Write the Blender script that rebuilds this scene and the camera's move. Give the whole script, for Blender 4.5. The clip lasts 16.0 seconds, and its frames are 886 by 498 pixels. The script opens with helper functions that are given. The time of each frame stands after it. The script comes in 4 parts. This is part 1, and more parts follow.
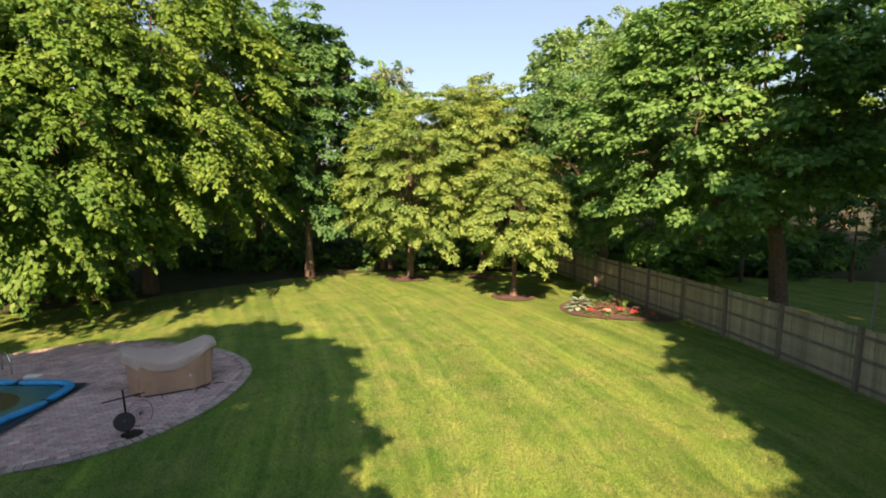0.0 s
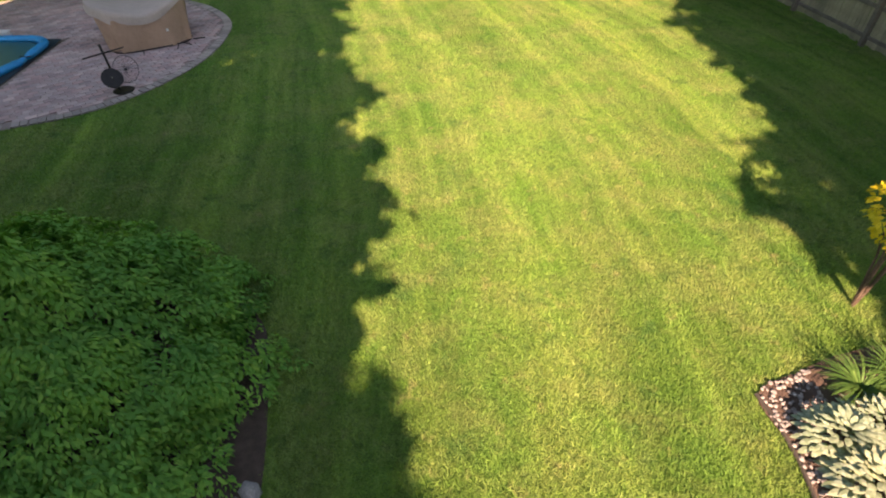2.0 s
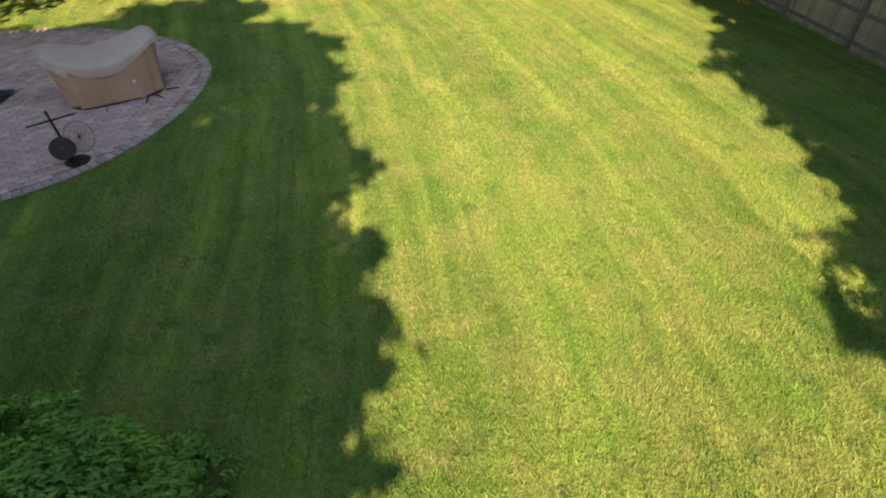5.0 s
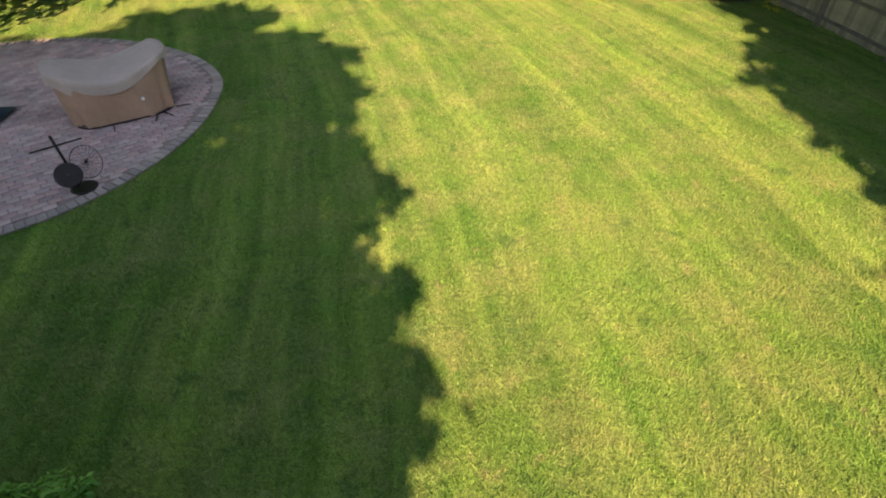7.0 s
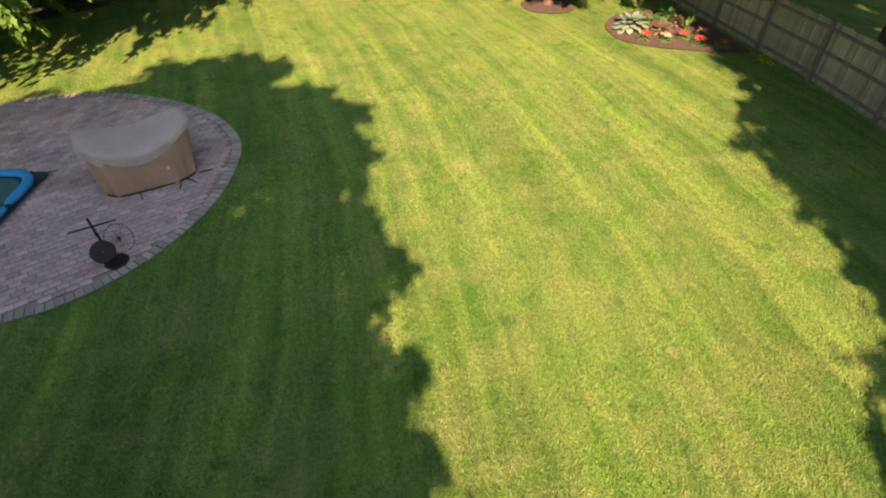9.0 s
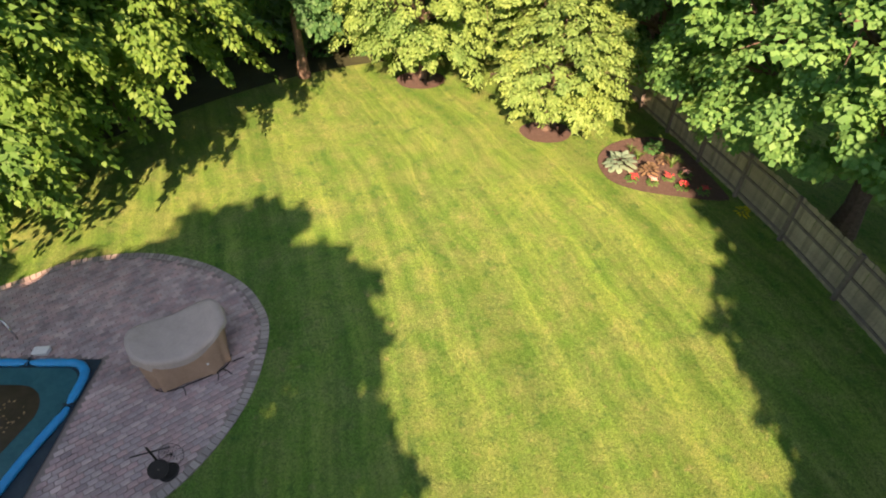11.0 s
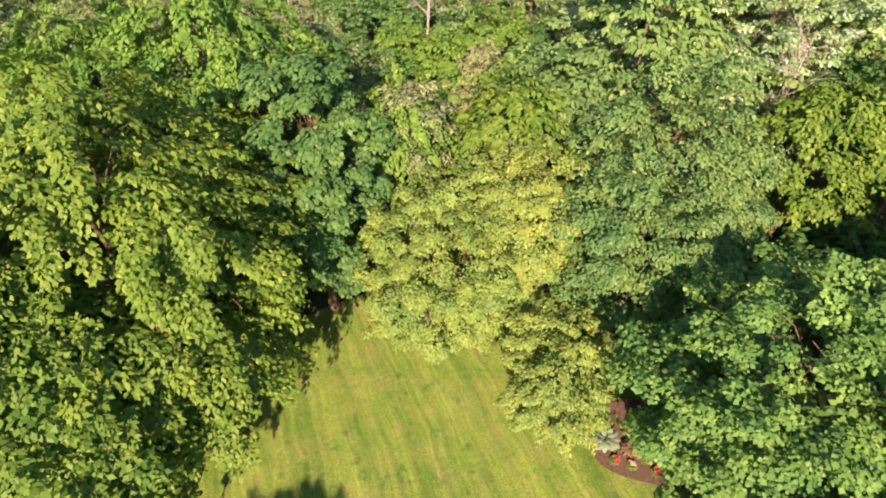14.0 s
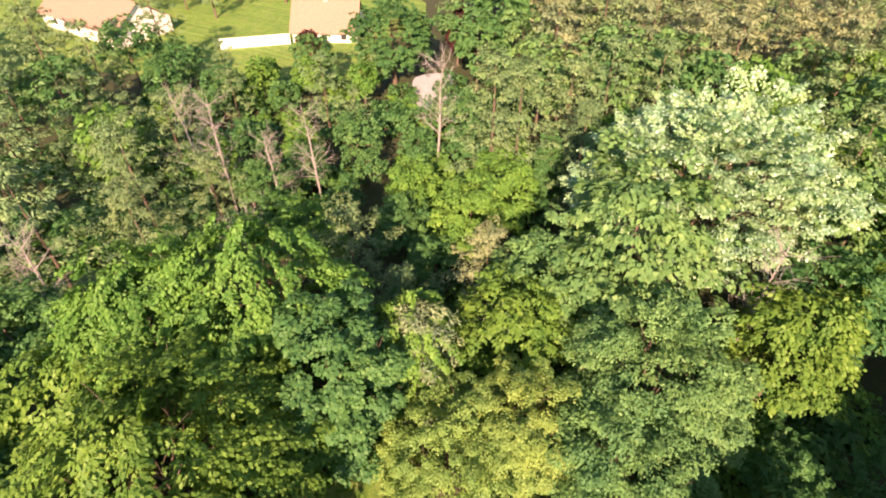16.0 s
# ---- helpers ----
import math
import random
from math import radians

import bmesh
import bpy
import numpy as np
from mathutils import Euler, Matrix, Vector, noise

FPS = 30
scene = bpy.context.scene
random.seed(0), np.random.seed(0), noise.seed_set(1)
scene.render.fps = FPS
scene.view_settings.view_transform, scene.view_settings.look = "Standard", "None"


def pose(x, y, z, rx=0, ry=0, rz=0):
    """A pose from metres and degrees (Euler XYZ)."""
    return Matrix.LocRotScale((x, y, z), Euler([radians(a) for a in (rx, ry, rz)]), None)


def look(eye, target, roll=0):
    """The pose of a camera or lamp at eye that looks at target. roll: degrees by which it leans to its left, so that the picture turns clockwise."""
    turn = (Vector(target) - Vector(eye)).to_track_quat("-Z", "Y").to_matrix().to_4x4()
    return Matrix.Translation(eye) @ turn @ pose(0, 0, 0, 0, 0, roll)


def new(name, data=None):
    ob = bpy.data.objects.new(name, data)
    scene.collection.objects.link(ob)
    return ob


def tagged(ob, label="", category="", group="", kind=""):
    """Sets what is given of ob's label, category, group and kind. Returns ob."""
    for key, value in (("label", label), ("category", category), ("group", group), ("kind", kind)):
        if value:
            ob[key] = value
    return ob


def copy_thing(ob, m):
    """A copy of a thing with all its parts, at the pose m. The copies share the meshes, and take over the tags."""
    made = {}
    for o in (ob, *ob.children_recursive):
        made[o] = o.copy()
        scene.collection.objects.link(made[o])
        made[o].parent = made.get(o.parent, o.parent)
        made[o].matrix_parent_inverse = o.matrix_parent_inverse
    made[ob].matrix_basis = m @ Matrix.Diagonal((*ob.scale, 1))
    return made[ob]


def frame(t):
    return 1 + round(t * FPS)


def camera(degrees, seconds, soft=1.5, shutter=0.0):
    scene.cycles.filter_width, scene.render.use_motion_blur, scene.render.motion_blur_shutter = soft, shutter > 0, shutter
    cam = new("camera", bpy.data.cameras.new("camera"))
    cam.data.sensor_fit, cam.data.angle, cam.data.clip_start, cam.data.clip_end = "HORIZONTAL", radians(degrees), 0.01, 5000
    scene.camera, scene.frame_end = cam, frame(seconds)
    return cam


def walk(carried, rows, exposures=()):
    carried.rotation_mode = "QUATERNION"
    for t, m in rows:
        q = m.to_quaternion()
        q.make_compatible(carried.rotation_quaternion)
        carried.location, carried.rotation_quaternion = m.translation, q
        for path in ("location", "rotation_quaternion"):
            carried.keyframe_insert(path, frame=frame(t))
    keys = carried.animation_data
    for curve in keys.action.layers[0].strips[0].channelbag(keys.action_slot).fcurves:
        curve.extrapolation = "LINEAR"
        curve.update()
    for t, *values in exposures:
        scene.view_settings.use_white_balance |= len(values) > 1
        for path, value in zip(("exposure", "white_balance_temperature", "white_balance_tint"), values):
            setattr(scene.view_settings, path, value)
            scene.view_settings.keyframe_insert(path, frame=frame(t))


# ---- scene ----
cam = camera(77.4, 16.0, soft=1.95)
METRES, EYE, TILT, LEAN, TURN = 36.0, 5.88, -7.4, 0.0, 0.0
ROWS = [
    (0.0, 0.0, 0.0, 0.0, 0.0, 0.0, -0.0),
    (0.5, 0.0007, 0.0005, -0.0015, -0.06, -9.81, 0.04),
    (1.0, 0.0012, 0.0008, -0.0021, -0.18, -19.7, 0.05),
    (1.5, 0.0019, 0.0012, -0.0034, -0.31, -29.55, 0.11),
    (2.0, 0.0026, 0.0019, -0.0054, -0.45, -33.93, 0.1),
    (2.5, 0.0034, 0.0022, -0.0059, -0.53, -34.12, 0.11),
    (3.0, 0.0034, 0.0056, -0.0059, -0.81, -34.25, -0.02),
    (3.5, 0.0032, 0.022, -0.0025, -0.77, -34.06, -0.02),
    (4.0, 0.0025, 0.0431, 0.0029, -0.41, -33.78, 0.21),
    (6.5, -0.0147, 0.0991, 0.0123, -0.56, -34.09, 0.12),
    (7.0, -0.0183, 0.1015, 0.0127, -0.49, -34.1, 0.21),
    (7.5, -0.0193, 0.1018, 0.0136, -0.48, -34.06, 0.15),
    (8.0, -0.0198, 0.1008, 0.0215, -0.34, -34.04, 0.14),
    (10.5, -0.0193, 0.1307, 0.1533, 0.31, -34.28, 0.11),
    (11.0, -0.0215, 0.1427, 0.1994, 0.33, -34.44, 0.07),
    (11.5, -0.0238, 0.1667, 0.2563, 0.63, -34.31, 0.13),
    (12.0, -0.0266, 0.1924, 0.3137, 0.76, -34.46, 0.16),
    (12.5, -0.0298, 0.2167, 0.3695, 0.9, -34.51, 0.1),
    (13.0, -0.0332, 0.2383, 0.4314, 1.18, -34.51, 0.03),
    (13.5, -0.0344, 0.2453, 0.4945, 1.2, -34.59, 0.14),
    (14.0, -0.0363, 0.2441, 0.5572, 0.9, -34.64, 0.0),
    (14.5, -0.0383, 0.2536, 0.6294, 1.02, -34.25, -0.1),
    (15.0, -0.0387, 0.2732, 0.7021, 1.43, -34.01, 0.02),
    (15.5, -0.0382, 0.3024, 0.7836, 1.66, -33.92, 0.0),
    (16.0, -0.0391, 0.338, 0.8571, 1.93, -33.76, 0.09),
]
EXPOSURES = [(0.0, 1.60), (0.6, 1.78), (2.0, 1.90), (4.0, 1.82), (8.0, 1.78), (11.0, 1.80), (12.5, 1.64), (14.5, 1.50), (16.0, 1.58)]
walk(cam, [(t, pose(0, 0, EYE, TILT, LEAN, TURN) @ pose(METRES * x, METRES * y, METRES * z, 90 + pitch, roll, yaw)) for t, x, y, z, yaw, pitch, roll in ROWS], EXPOSURES)

# ---- light ----
SUN_EL, SUN_GO = radians(31.0), Vector((0.08, 1.0, 0.0)).normalized()   # the way the sunlight travels over the ground
world = bpy.data.worlds.new("world")
scene.world = world
world.use_nodes = True
wn = world.node_tree.nodes
sky = wn.new("ShaderNodeTexSky")
sky.sky_type, sky.sun_disc, sky.sun_elevation = "NISHITA", False, SUN_EL
sky.ozone_density, sky.dust_density = 2.4, 1.5
sky.sun_rotation = math.atan2(-SUN_GO.x, -SUN_GO.y)
haze = wn.new("ShaderNodeMix")
haze.data_type, haze.inputs[0].default_value, haze.inputs[7].default_value = "RGBA", 0.26, (6.0, 5.6, 5.8, 1)
world.node_tree.links.new(sky.outputs[0], haze.inputs[6])
world.node_tree.links.new(haze.outputs[2], wn["Background"].inputs[0])
wn["Background"].inputs[1].default_value = 0.060
sun_data = bpy.data.lights.new("sun", "SUN")
sun_data.energy, sun_data.angle, sun_data.color = 6.8, radians(0.6), (1.0, 0.59, 0.385)
sun_ob = new("sun", sun_data)
ray_way = SUN_GO * math.cos(SUN_EL) - Vector((0, 0, math.sin(SUN_EL)))
sun_ob.matrix_world = look((0, -30, 60), Vector((0, -30, 60)) + ray_way)


# ---- material tools ----
class Mat:
    def __init__(self, name):
        self.m = bpy.data.materials.new(name)
        self.m.use_nodes = True
        self.t = self.m.node_tree
        self.b = self.t.nodes["Principled BSDF"]
        self.out = self.t.nodes["Material Output"]

    def n(self, kind, **kw):
        node = self.t.nodes.new("ShaderNode" + kind)
        for k, v in kw.items():
            if k.startswith("i_"):
                node.inputs[k[2:].replace("_", " ")].default_value = v
        return node

    def l(self, a, b):
        self.t.links.new(a, b)

    def coords(self, scale=(1, 1, 1), rot=0.0, obj=True):
        tc, mp = self.n("TexCoord"), self.n("Mapping")
        mp.inputs["Scale"].default_value = scale
        mp.inputs["Rotation"].default_value = (0, 0, rot)
        self.l(tc.outputs["Object" if obj else "Generated"], mp.inputs[0])
        return mp.outputs[0]

    def noise(self, scale, detail=4, rough=0.55, vec=None):
        nd = self.n("TexNoise", i_Scale=scale, i_Detail=detail, i_Roughness=rough)
        if vec is not None:
            self.l(vec, nd.inputs["Vector"])
        return nd.outputs["Fac"]

    def ramp(self, fac, stops):
        r = self.n("ValToRGB")
        el = r.color_ramp.elements
        while len(el) < len(stops):
            el.new(0.5)
        for e, (p, c) in zip(el, stops):
            e.position, e.color = p, (*c, 1)
        self.l(fac, r.inputs[0])
        return r.outputs[0]

    def mix(self, fac, a, b, mode="MIX"):
        m = self.n("Mix")
        m.data_type, m.blend_type = "RGBA", mode
        for sock, v in ((m.inputs[0], fac), (m.inputs[6], a), (m.inputs[7], b)):
            if isinstance(v, (int, float)):
                sock.default_value = v
            elif isinstance(v, tuple):
                sock.default_value = (*v, 1)
            else:
                self.l(v, sock)
        return m.outputs[2]

    def math(self, op, a, b=0.0):
        m = self.n("Math")
        m.operation = op
        for sock, v in ((m.inputs[0], a), (m.inputs[1], b)):
            if isinstance(v, (int, float)):
                sock.default_value = v
            else:
                self.l(v, sock)
        return m.outputs[0]

    def bump(self, height, strength=0.4, dist=0.02):
        bp = self.n("Bump", i_Strength=strength, i_Distance=dist)
        self.l(height, bp.inputs["Height"])
        self.l(bp.outputs[0], self.b.inputs["Normal"])

    def done(self, colour, rough=0.7, metal=0.0, spec=0.4):
        if isinstance(colour, tuple):
            self.b.inputs["Base Color"].default_value = (*colour, 1)
        else:
            self.l(colour, self.b.inputs["Base Color"])
        self.b.inputs["Roughness"].default_value = rough
        self.b.inputs["Metallic"].default_value = metal
        self.b.inputs["Specular IOR Level"].default_value = spec
        return self.m


def plain(name, dark, light, scale=6.0, rough=0.7, metal=0.0, bump=0.3, dist=0.01, island=False, spec=0.4):
    """Two tones of one stuff, mottled at two scales, with fine relief."""
    k = Mat(name)
    v = k.coords()
    a, b = k.noise(scale, 5, 0.6, v), k.noise(scale * 7, 3, 0.6, v)
    col = k.ramp(k.math("ADD", k.math("MULTIPLY", a, 0.65), k.math("MULTIPLY", b, 0.35)), [(0.3, dark), (0.7, light)])
    if island:
        oi = k.n("ObjectInfo")
        gi = k.n("NewGeometry")
        rnd = k.math("FRACT", k.math("ADD", oi.outputs["Random"], gi.outputs["Random Per Island"]))
        col = k.mix(1.0, col, k.ramp(rnd, [(0.0, (0.72, 0.72, 0.72)), (1.0, (1.22, 1.2, 1.17))]), "MULTIPLY")
    k.bump(b, bump, dist)
    return k.done(col, rough, metal, spec)


def leaf(name, dark, mid, light, trans=0.32, gloss=0.35, patch=0.45):
    """Leaves: a colour of its own for each leaf, slow drifts of tone over the crown, light through the blade."""
    k = Mat(name)
    gi, oi = k.n("NewGeometry"), k.n("ObjectInfo")
    soft = [tuple(0.45 * p + 0.55 * q for p, q in zip(tone, mid)) for tone in (dark, light)]
    col = k.ramp(gi.outputs["Random Per Island"], [(0.0, soft[0]), (0.5, mid), (0.93, soft[1]), (1.0, light)])
    big = k.noise(patch, 3, 0.6, k.coords())
    col = k.mix(1.0, col, k.ramp(big, [(0.32, (0.72, 0.82, 0.85)), (0.68, (1.22, 1.12, 0.95))]), "MULTIPLY")
    col = k.mix(1.0, col, k.ramp(oi.outputs["Random"], [(0.0, (0.86, 0.93, 0.9)), (1.0, (1.12, 1.06, 1.0))]), "MULTIPLY")
    tr, mx = k.n("BsdfTranslucent"), k.n("MixShader")
    k.l(k.mix(1.0, col, (1.25, 1.2, 0.55), "MULTIPLY"), tr.inputs[0])
    m = k.done(col, 0.58, 0.0, gloss * 0.7)
    mx.inputs[0].default_value = trans
    k.l(k.b.outputs[0], mx.inputs[1])
    k.l(tr.outputs[0], mx.inputs[2])
    k.l(mx.outputs[0], k.out.inputs[0])
    return m


# ---- materials ----
def lawn_pattern(k, v):
    """The lawn's colours: mowing lines, dry patches and clover."""
    sep = k.n("SeparateXYZ")
    k.l(v, sep.inputs[0])
    x, y = sep.outputs[0], sep.outputs[1]
    # mowing lines that bend gently towards the far left
    bend = k.math("ADD", k.math("MULTIPLY", y, -0.03), k.math("MULTIPLY", k.math("MULTIPLY", y, y), 0.0088))
    u = k.math("ADD", k.math("ADD", x, bend), k.math("MULTIPLY", k.noise(0.3, 2, 0.5, v), 0.7))

    def lines(across, along):
        c = k.n("CombineXYZ")
        k.l(k.math("MULTIPLY", u, across), c.inputs[0])
        k.l(k.math("MULTIPLY", y, along), c.inputs[1])
        return c.outputs[0]

    wide, thin = k.noise(1.0, 3, 0.55, lines(0.75, 0.035)), k.noise(1.0, 3, 0.6, lines(3.4, 0.16))
    wave = k.math("SINE", k.math("MULTIPLY", u, 5.0))
    base = k.ramp(k.noise(0.5, 6, 0.68, v), [(0.30, (0.078, 0.188, 0.032)), (0.5, (0.106, 0.216, 0.040)), (0.70, (0.140, 0.238, 0.052))])
    base = k.mix(k.math("MULTIPLY", k.math("ADD", wave, 1.0), 0.07), base, (0.225, 0.29, 0.08))
    base = k.mix(1.0, base, k.ramp(wide, [(0.34, (0.70, 0.80, 0.70)), (0.5, (1.0, 1.0, 1.0)), (0.66, (1.38, 1.28, 1.2))]), "MULTIPLY")
    base = k.mix(1.0, base, k.ramp(thin, [(0.32, (0.72, 0.80, 0.72)), (0.5, (1.0, 1.0, 1.0)), (0.68, (1.30, 1.22, 1.25))]), "MULTIPLY")
    dry = k.ramp(k.noise(0.8, 7, 0.75, v), [(0.44, (0, 0, 0)), (0.76, (0.46, 0.46, 0.46))])
    base = k.mix(dry, base, (0.30, 0.295, 0.15))
    spots = k.ramp(k.noise(2.4, 5, 0.72, k.coords((1, 1, 1), 0.4)), [(0.58, (0, 0, 0)), (0.74, (0.5, 0.5, 0.5))])
    base = k.mix(spots, base, (0.30, 0.255, 0.15))
    clover = k.ramp(k.noise(1.7, 6, 0.72, k.coords((1, 1, 1), 1.0)), [(0.55, (0, 0, 0)), (0.66, (0.6, 0.6, 0.6))])
    base = k.mix(clover, base, (0.040, 0.115, 0.030))
    return base


def lawn_material():
    k = Mat("mown_grass")
    v = k.coords()
    base = lawn_pattern(k, v)
    fine, tiny = k.noise(13, 5, 0.8, v), k.noise(50, 3, 0.75, v)
    base = k.mix(1.0, base, k.ramp(fine, [(0.3, (0.44, 0.50, 0.46)), (0.7, (1.5, 1.42, 1.42))]), "MULTIPLY")
    base = k.mix(1.0, base, k.ramp(tiny, [(0.3, (0.42, 0.48, 0.44)), (0.7, (1.55, 1.48, 1.45))]), "MULTIPLY")
    k.bump(k.math("ADD", fine, tiny), 0.7, 0.04)
    return k.done(base, 0.8, 0.0, 0.2)


def blade_material():
    k = Mat("grass_blade")
    gi = k.n("NewGeometry")
    base = k.mix(1.0, lawn_pattern(k, k.coords()), k.ramp(gi.outputs["Random Per Island"], [(0.0, (0.84, 0.88, 0.82)), (0.6, (1.30, 1.25, 1.22)), (0.95, (1.58, 1.48, 1.5)), (1.0, (2.1, 1.85, 2.0))]), "MULTIPLY")
    tr, mx = k.n("BsdfTranslucent"), k.n("MixShader")
    k.l(k.mix(1.0, base, (1.25, 1.2, 0.6), "MULTIPLY"), tr.inputs[0])
    m = k.done(base, 0.6, 0.0, 0.15)
    mx.inputs[0].default_value = 0.25
    k.l(k.b.outputs[0], mx.inputs[1])
    k.l(tr.outputs[0], mx.inputs[2])
    k.l(mx.outputs[0], k.out.inputs[0])
    return m


def paver_material():
    k = Mat("brick_paver")
    oi, gi = k.n("ObjectInfo"), k.n("NewGeometry")
    rnd = k.math("FRACT", k.math("ADD", oi.outputs["Random"], gi.outputs["Random Per Island"]))
    v = k.coords()
    col = k.ramp(rnd, [(0.0, (0.28, 0.24, 0.245)), (0.35, (0.415, 0.31, 0.305)), (0.65, (0.34, 0.30, 0.305)), (1.0, (0.47, 0.39, 0.385))])
    stain = k.noise(1.1, 5, 0.65, v)
    col = k.mix(1.0, col, k.ramp(stain, [(0.3, (0.72, 0.72, 0.74)), (0.6, (1.25, 1.22, 1.2))]), "MULTIPLY")
    lich = k.ramp(k.noise(2.6, 6, 0.75, v), [(0.62, (0, 0, 0)), (0.68, (0.55, 0.55, 0.55))])
    col = k.mix(lich, col, (0.58, 0.51, 0.45))
    k.bump(k.noise(60, 4, 0.6, v), 0.4, 0.006)
    return k.done(col, 0.85, 0.0, 0.25)


LAWN = lawn_material()
PAVER = paver_material()
EDGE_PAVER = plain("pale_edge_paver", (0.27, 0.25, 0.24), (0.37, 0.345, 0.33), 3.0, 0.85, bump=0.4, island=True)
FLOOR = plain("leaf_litter", (0.018, 0.026, 0.010), (0.048, 0.062, 0.024), 1.2, 0.9, bump=0.8, dist=0.05)
MULCH = plain("bark_mulch", (0.050, 0.038, 0.032), (0.135, 0.102, 0.085), 9.0, 0.9, bump=1.0, dist=0.03)
BARK = plain("grey_bark", (0.055, 0.042, 0.032), (0.16, 0.13, 0.10), 9.0, 0.9, bump=0.9, dist=0.03)
BARK_PALE = plain("bleached_wood", (0.19, 0.19, 0.19), (0.32, 0.32, 0.315), 7.0, 0.85, bump=0.5)
FENCE_WOOD = plain("weathered_fence_wood", (0.18, 0.18, 0.125), (0.36, 0.355, 0.255), 3.0, 0.85, bump=0.5, island=True)
POST_WOOD = plain("weathered_post_wood", (0.09, 0.085, 0.075), (0.19, 0.18, 0.155), 5.0, 0.85, bump=0.5)
COVER_TOP = plain("grey_taupe_fabric", (0.37, 0.325, 0.295), (0.49, 0.435, 0.40), 2.0, 0.8, bump=0.25)
COVER_SKIRT = plain("tan_fabric", (0.30, 0.205, 0.145), (0.43, 0.305, 0.22), 2.5, 0.8, bump=0.25)
BLACK = plain("black_steel", (0.008, 0.008, 0.009), (0.022, 0.022, 0.023), 9.0, 0.45, 0.3, 0.1)
CHROME = plain("stainless_steel", (0.55, 0.55, 0.56), (0.75, 0.75, 0.76), 4.0, 0.2, 1.0, 0.02)
BLUE = plain("blue_vinyl", (0.015, 0.22, 0.52), (0.035, 0.33, 0.68), 3.0, 0.4, bump=0.15)
NAVY = plain("dark_blue_mesh_cover", (0.010, 0.020, 0.035), (0.03, 0.055, 0.075), 3.0, 0.6, bump=0.2)
TEAL = plain("teal_wet_vinyl", (0.018, 0.085, 0.11), (0.045, 0.15, 0.18), 1.5, 0.3, bump=0.1)
POOL = plain("murky_pool_cover", (0.022, 0.018, 0.013), (0.075, 0.056, 0.038), 1.3, 0.35, bump=0.25)
WHITE = plain("white_plastic", (0.62, 0.63, 0.64), (0.8, 0.8, 0.8), 3.0, 0.5, bump=0.05)
STONE = plain("river_stone", (0.14, 0.14, 0.145), (0.36, 0.36, 0.37), 6.0, 0.75, bump=0.4, island=True)
EDGING = plain("dark_metal_edging", (0.03, 0.03, 0.03), (0.07, 0.065, 0.06), 8.0, 0.6, bump=0.1)
DEAD_LEAF = plain("dry_leaf", (0.20, 0.13, 0.07), (0.42, 0.31, 0.17), 20, 0.8, island=True)
STUCCO = plain("white_siding", (0.66, 0.64, 0.62), (0.82, 0.80, 0.78), 1.0, 0.8, bump=0.1)
ROOF = plain("tan_shingle", (0.20, 0.145, 0.115), (0.29, 0.215, 0.17), 3.0, 0.9, bump=0.5)
GLASS = plain("dark_window_glass", (0.02, 0.025, 0.03), (0.05, 0.055, 0.06), 1.0, 0.08, bump=0.0)
ASPHALT = plain("pale_worn_asphalt", (0.25, 0.28, 0.33), (0.38, 0.41, 0.46), 1.5, 0.9, bump=0.4)
SOIL = plain("bare_sandy_soil", (0.30, 0.18, 0.09), (0.48, 0.32, 0.18), 2.0, 0.95, bump=0.4)
CAR = plain("dark_car_paint", (0.012, 0.013, 0.016), (0.02, 0.021, 0.025), 1.0, 0.2, 0.2, 0.0)

L_YELLOW = leaf("yellow_green_leaf", (0.054, 0.138, 0.024), (0.105, 0.217, 0.041), (0.172, 0.30, 0.07))
L_MAPLE = leaf("maple_leaf", (0.055, 0.152, 0.046), (0.108, 0.25, 0.075), (0.19, 0.36, 0.115))
L_PEAR = leaf("light_ornamental_leaf", (0.104, 0.201, 0.055), (0.171, 0.294, 0.083), (0.268, 0.396, 0.138))
L_DEEP = leaf("deep_green_leaf", (0.035, 0.114, 0.043), (0.07, 0.185, 0.066), (0.138, 0.27, 0.102))
L_BLUE = leaf("blue_green_leaf", (0.064, 0.159, 0.063), (0.113, 0.242, 0.093), (0.189, 0.333, 0.139))
L_OLIVE = leaf("olive_needle", (0.09, 0.17, 0.08), (0.155, 0.262, 0.128), (0.24, 0.35, 0.205), 0.15)
# the palest silver maple tone paints bright glints onto a few leaves
L_SILVER = leaf("silver_maple_leaf", (0.125, 0.263, 0.13), (0.23, 0.41, 0.23), (0.60, 0.84, 0.86))
L_LIME = leaf("lime_leaf", (0.062, 0.168, 0.034), (0.108, 0.245, 0.052), (0.18, 0.33, 0.08))
L_BROWN = leaf("brownish_needle", (0.12, 0.175, 0.10), (0.195, 0.262, 0.158), (0.285, 0.35, 0.24), 0.12)
L_RED = leaf("dark_red_leaf", (0.032, 0.01, 0.015), (0.056, 0.016, 0.022), (0.091, 0.028, 0.033), 0.2)
L_LACE = leaf("laceleaf", (0.085, 0.25, 0.06), (0.17, 0.40, 0.085), (0.30, 0.53, 0.12), 0.3, 0.3, 1.4)
L_HOSTA = leaf("hosta_leaf", (0.132, 0.218, 0.165), (0.176, 0.277, 0.225), (0.231, 0.33, 0.27), 0.15)
L_CREAM = leaf("cream_hosta_leaf", (0.10, 0.17, 0.10), (0.27, 0.34, 0.26), (0.45, 0.54, 0.47), 0.12)
L_BLADE = leaf("daylily_blade", (0.05, 0.12, 0.03), (0.09, 0.18, 0.045), (0.15, 0.25, 0.07), 0.2)
